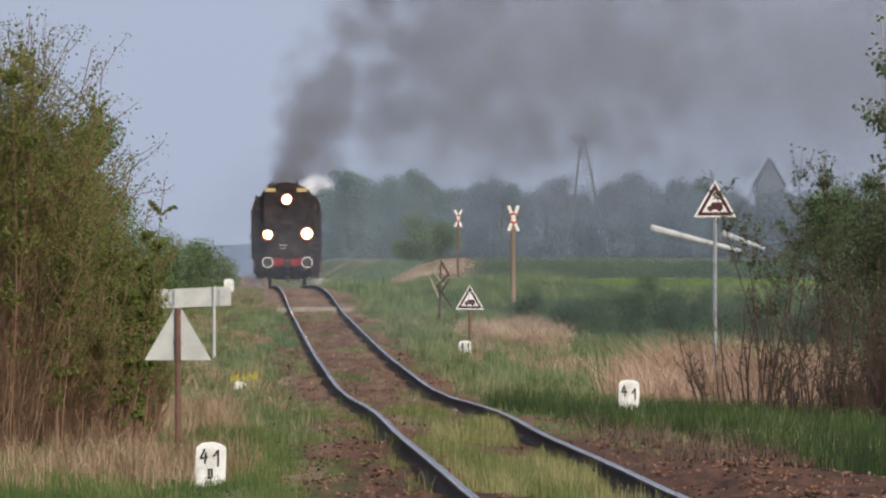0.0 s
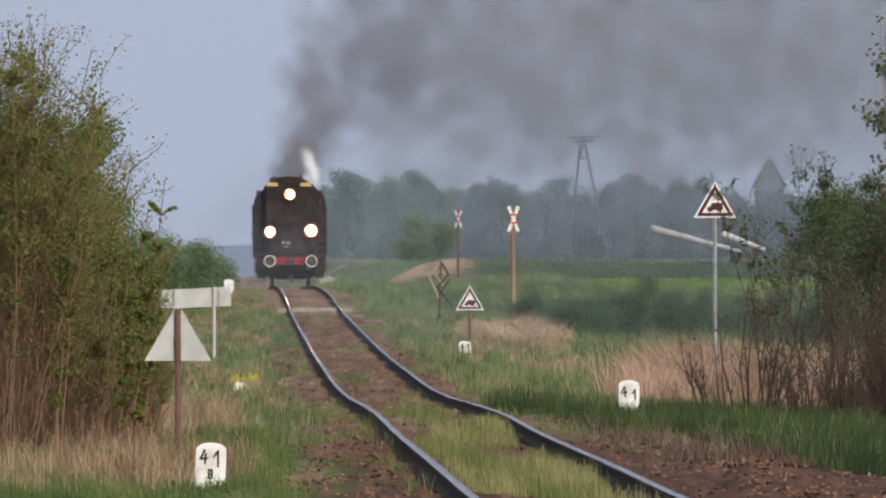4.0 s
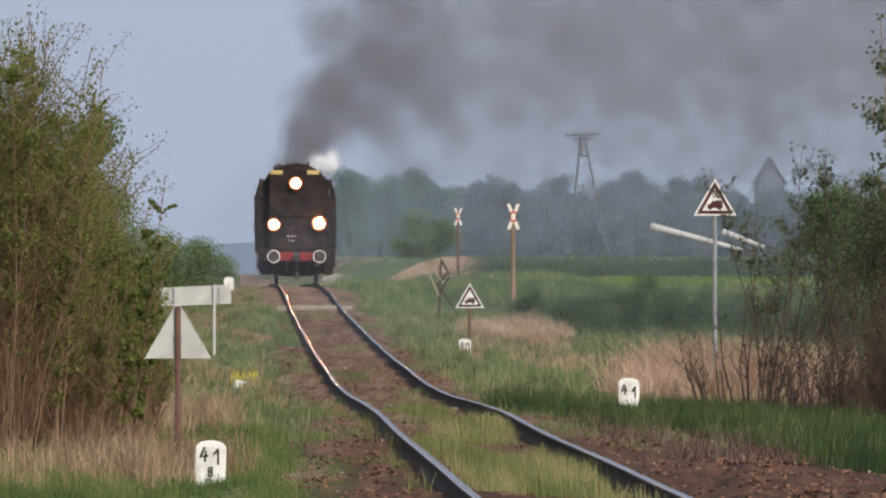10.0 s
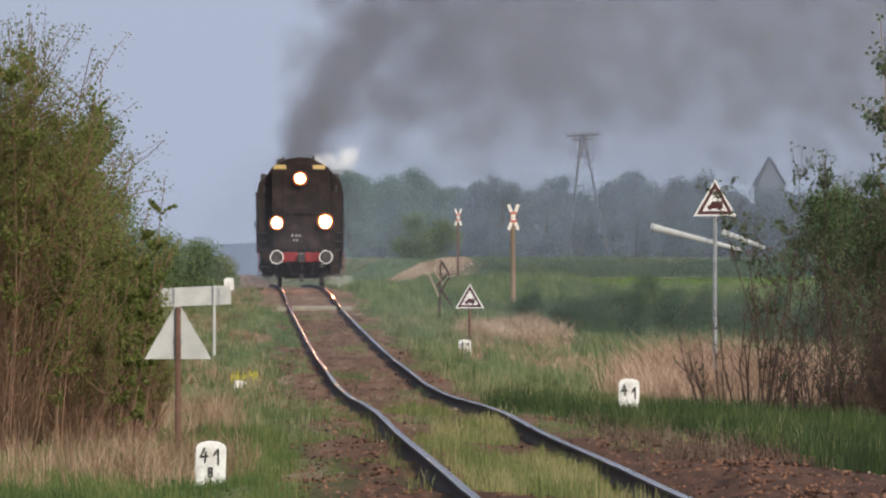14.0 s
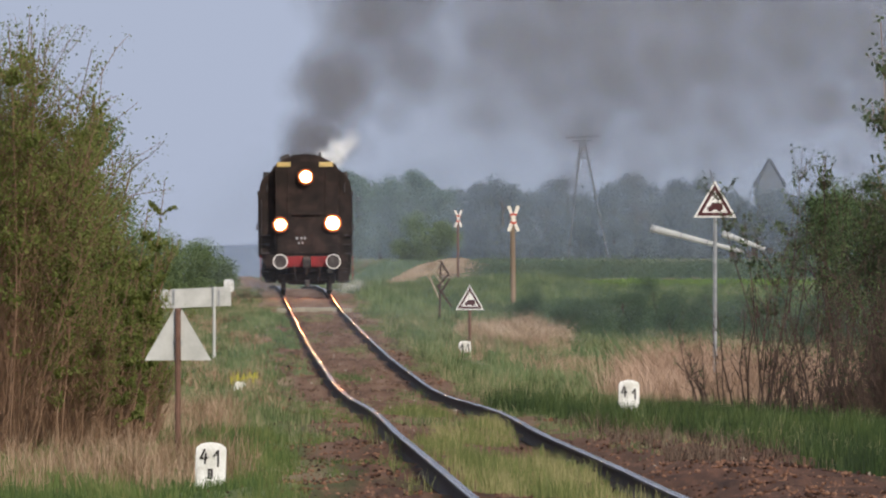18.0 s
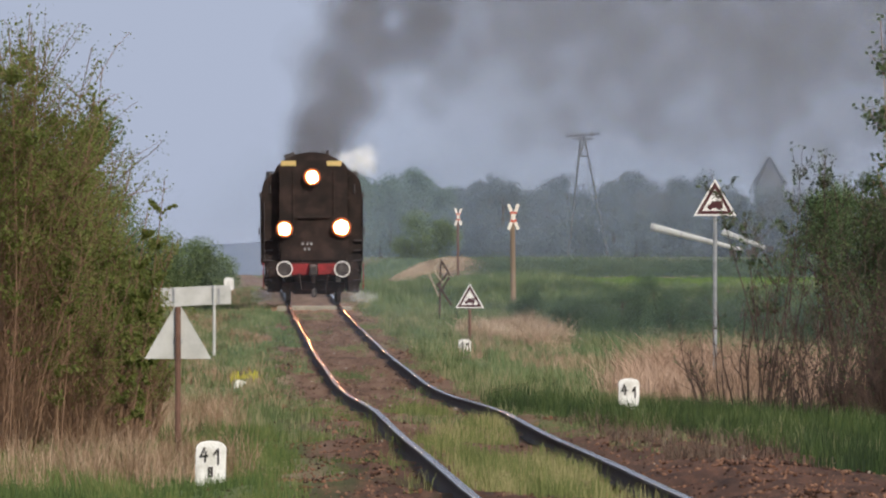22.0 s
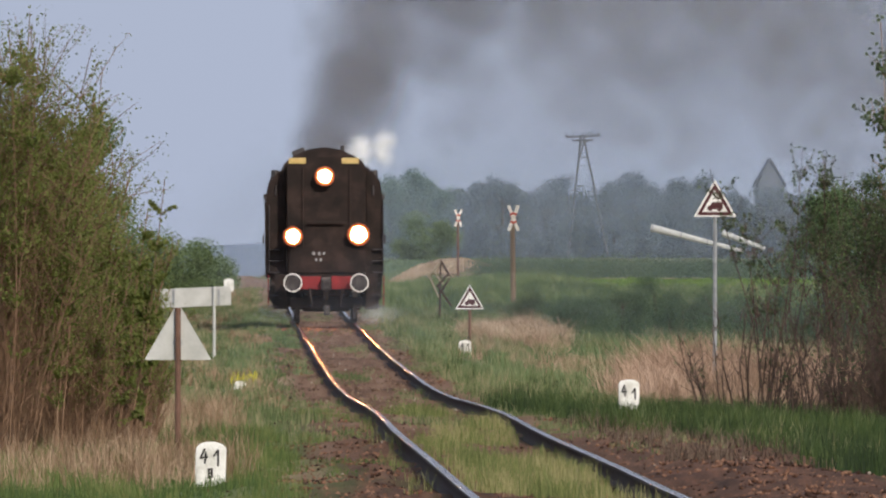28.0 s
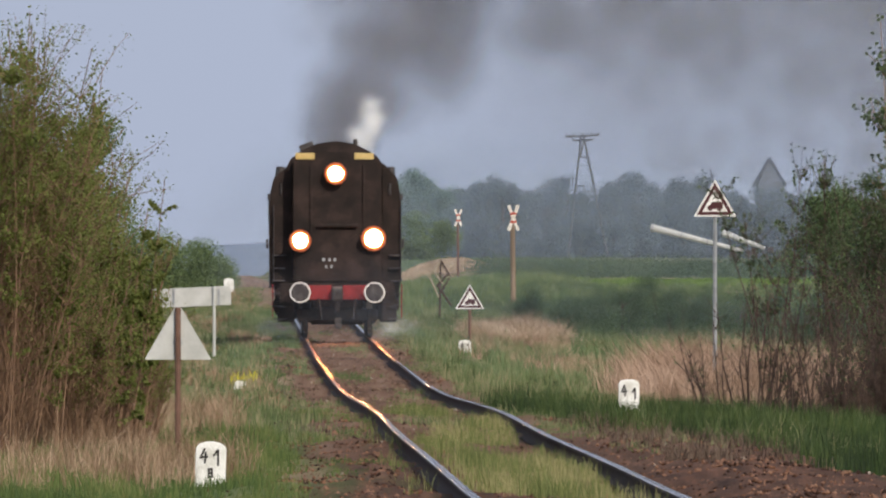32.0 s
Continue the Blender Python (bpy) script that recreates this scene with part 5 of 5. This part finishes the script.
turf("lawn_tufts", "yellowish tufts among the long green grass", "grass", 2400, (3.9, 9.8), (200, 345), (0.10, 0.36), 0.009, GRASS_S, 319, lambda x, d, r: (u_of(x) > spoil_edge(d) + 0.1) & clear_of_stones(x, d) & (drifts(x, d, 2.4, 0.09) + r.normal(0, 0.3, len(x)) > 0.25), per=8, lean=0.5)
turf("right_mixed", "green and straw grass on the slope", "grass", 11000, (3.9, 9.5), (320, 700), (0.10, 0.34), 0.014, GRASS_S, 307,
     lambda x, d, r: (u_of(x) > 1.5 + 0.4 * drifts(x, d, 2.0, 0.04) + r.normal(0, 0.2, len(x))) & clear_of_stones(x, d) & (drifts(x, d, 1.9, 0.03) + r.normal(0, 0.35, len(x)) > -0.35), per=8)
turf("dark_tufts", "dark green tufts scattered over the slope", "grass", 1700, (4.2, 9.0), (290, 640), (0.15, 0.38), 0.014, GRASS, 325, lambda x, d, r: (u_of(x) > 1.6) & clear_of_stones(x, d) & (drifts(x, d, 2.3, 0.05) + r.normal(0, 0.25, len(x)) > 0.5), per=9)
turf("slope_grass", "green grass on the slope by the crossing", "grass", 10000, (4.2, 12), (345, 760), (0.15, 0.4), 0.016, GRASS_G, 308,
     lambda x, d, r: (u_of(x) > 1.8 + 0.3 * drifts(x, d)) & clear_of_stones(x, d) & (drifts(x, d, 1.1, 0.03) + r.normal(0, 0.3, len(x)) > -0.15), per=8)
turf("reeds", "dry pinkish reeds in the ditch", "reeds", 7000, (5.2, 11.5), (342, 378), (0.6, 1.15), 0.011, REED, 309,
     lambda x, d, r: (r.uniform(0, 1, len(x)) < np.clip((x - 6.05) / 0.8, 0, 1) ** 1.3) & (drifts(x, d, 2.0, 0.1) + r.normal(0, 0.5, len(x)) > -0.75), per=8, lean=0.85, spread=0.12)
turf("slope_straw", "pinkish dead grass drifting down the slope", "reeds", 2600, (4.8, 9.5), (385, 560), (0.15, 0.45), 0.013, REED, 330,
     lambda x, d, r: (np.abs(x - (7.3 - 1.0 * (d - 372) / 188)) < 1.1 + 0.4 * drifts(x, d)) & (drifts(x, d, 1.6, 0.05) + r.normal(0, 0.4, len(x)) > 0.0), per=8, lean=0.9, spread=0.12)
turf("straw_patch", "pale dry grass crest on the slope", "reeds", 2600, (5.7, 8.5), (540, 590), (0.2, 0.62), 0.014, STRAW, 310,
     lambda x, d, r: r.uniform(0, 1, len(x)) < np.clip((x - 5.6) / 1.2, 0.1, 1) * np.clip((8.4 - x) / 0.7, 0, 1), per=8, lean=1.0, spread=0.1)
turf("mound_straw", "dry tan grass on the mound", "grass", 2800, (6.3, 13.0), (1015, 1065), (0.08, 0.2), 0.03, STRAW, 311, None)
turf("meadow", "bright green meadow strip", "field", 4500, (12.2, 26), (790, 900), (0.06, 0.16), 0.03, MEADOW, 312, None)
thicket("field_thicket", "tall dark green weeds before the field", "weeds", 420, (5.2, 12.5), (640, 780), (0.2, 0.55), (0.3, 0.7), 0.028, 160, WEED_LEAF, 333, lambda x, d, r: (u_of(x) > 3.6 + 0.004 * (d - 640)) & (np.abs(x - 5.95) > 0.5))
thicket("meadow_thicket", "uneven dark green weeds behind the meadow", "weeds", 560, (10.5, 27.5), (925, 992), (0.5, 1.15), (0.4, 0.95), 0.04, 130, WEED_LEAF, 331, None)
thicket("hedge_thicket", "dark green undergrowth along the hedge", "weeds", 300, (6.9, 16), (540, 640), (0.3, 0.8), (0.3, 0.7), 0.024, 200, LEAF_H, 332, lambda x, d, r: x > 8.1 + 0.3 * drifts(x, d))
turf("field_weeds", "tall green weeds before the field", "weeds", 4200, (4.6, 12.5), (690, 900), (0.2, 0.5), 0.022, GRASS_G, 316, None, per=6)
turf("verge_weeds", "pale mixed weeds along the far line", "weeds", 5000, (3.9, 9.0), (800, 1150), (0.15, 0.45), 0.025, GRASS_G, 321, lambda x, d, r: (np.abs(x - 9.6 * d / 1060) > 2.2) | (d < 900), per=6)
turf("far_weeds", "pale green weeds of the far field", "weeds", 8000, (4.0, 24.0), (1120, 1650), (0.2, 0.5), 0.04, CROP, 326, lambda x, d, r: x > 5.0, per=5)
turf("mound_weeds", "green weeds along the foot of the mound", "weeds", 1800, (6.0, 12.5), (930, 960), (0.1, 0.26), 0.025, GRASS_G, 322, None, per=6)
turf("crop_field", "tall green crop in the far field", "field", 9000, (12.6, 34), (960, 1060), (0.3, 0.6), 0.03, CROP, 313, None, per=6)
turf("yellow_flowers", "small yellow flowers on the bank", "flowers", 60, (0.0, 0.45), (408, 416), (0.14, 0.26), 0.02, FLOWER, 314, None, per=7)


# ---- fine haze hanging between the field and the far wood ----
def haze():
    kinds = [wisp_mesh("haze_bank", HAZE, 80 + k) for k in range(3)]
    thing = base("haze", (0, 0, 0), "thin pale haze hanging before the far wood", "haze", kind="stuff")
    for i in range(22):
        ob = new("haze_bank", kinds[i % 3])
        ob.parent = thing
        d = 1350 + 900 * ((i * 0.618) % 1)
        ob.location = ((5.0 + 2.9 * i) * d / 2300, d, 4.5 + 4.0 * ((i * 0.37) % 1))
        ob.scale = (11.0 * d / 1900, 30.0, 9.0 * d / 1900)
    low = [wisp_mesh("haze_bank", THIN_HAZE, 90 + k) for k in range(3)]
    for i in range(6):
        ob = new("haze_bank", low[i % 3])
        ob.parent = thing
        d = 440 + 90 * ((i * 0.618) % 1)
        ob.location = ((2.0 + 2.6 * i) * d / 500, d, 0.9 + 0.5 * ((i * 0.37) % 1))
        ob.scale = (4.5, 14.0, 2.0)
    for i in range(14):
        ob = new("haze_bank", low[i % 3])
        ob.parent = thing
        d = 700 + 320 * ((i * 0.618) % 1)
        ob.location = ((-3.0 + 2.2 * i) * d / 850, d, 1.8 + 1.2 * ((i * 0.37) % 1))
        ob.scale = (7.0, 20.0, 3.6)


haze()


# ---- what moves ----
def motions():
    walk(ENGINE, [(t, pose(TRACK_X, engine_y(t), rail_z(engine_y(t) + 4))) for t in np.arange(0, 32.01, 1.0)])
    for ob, rows, turn in WISP_LIST:
        q = turn.to_matrix().to_4x4()
        walk(ob, [(t, Matrix.Translation(p) @ q) for t, p in rows])


motions()
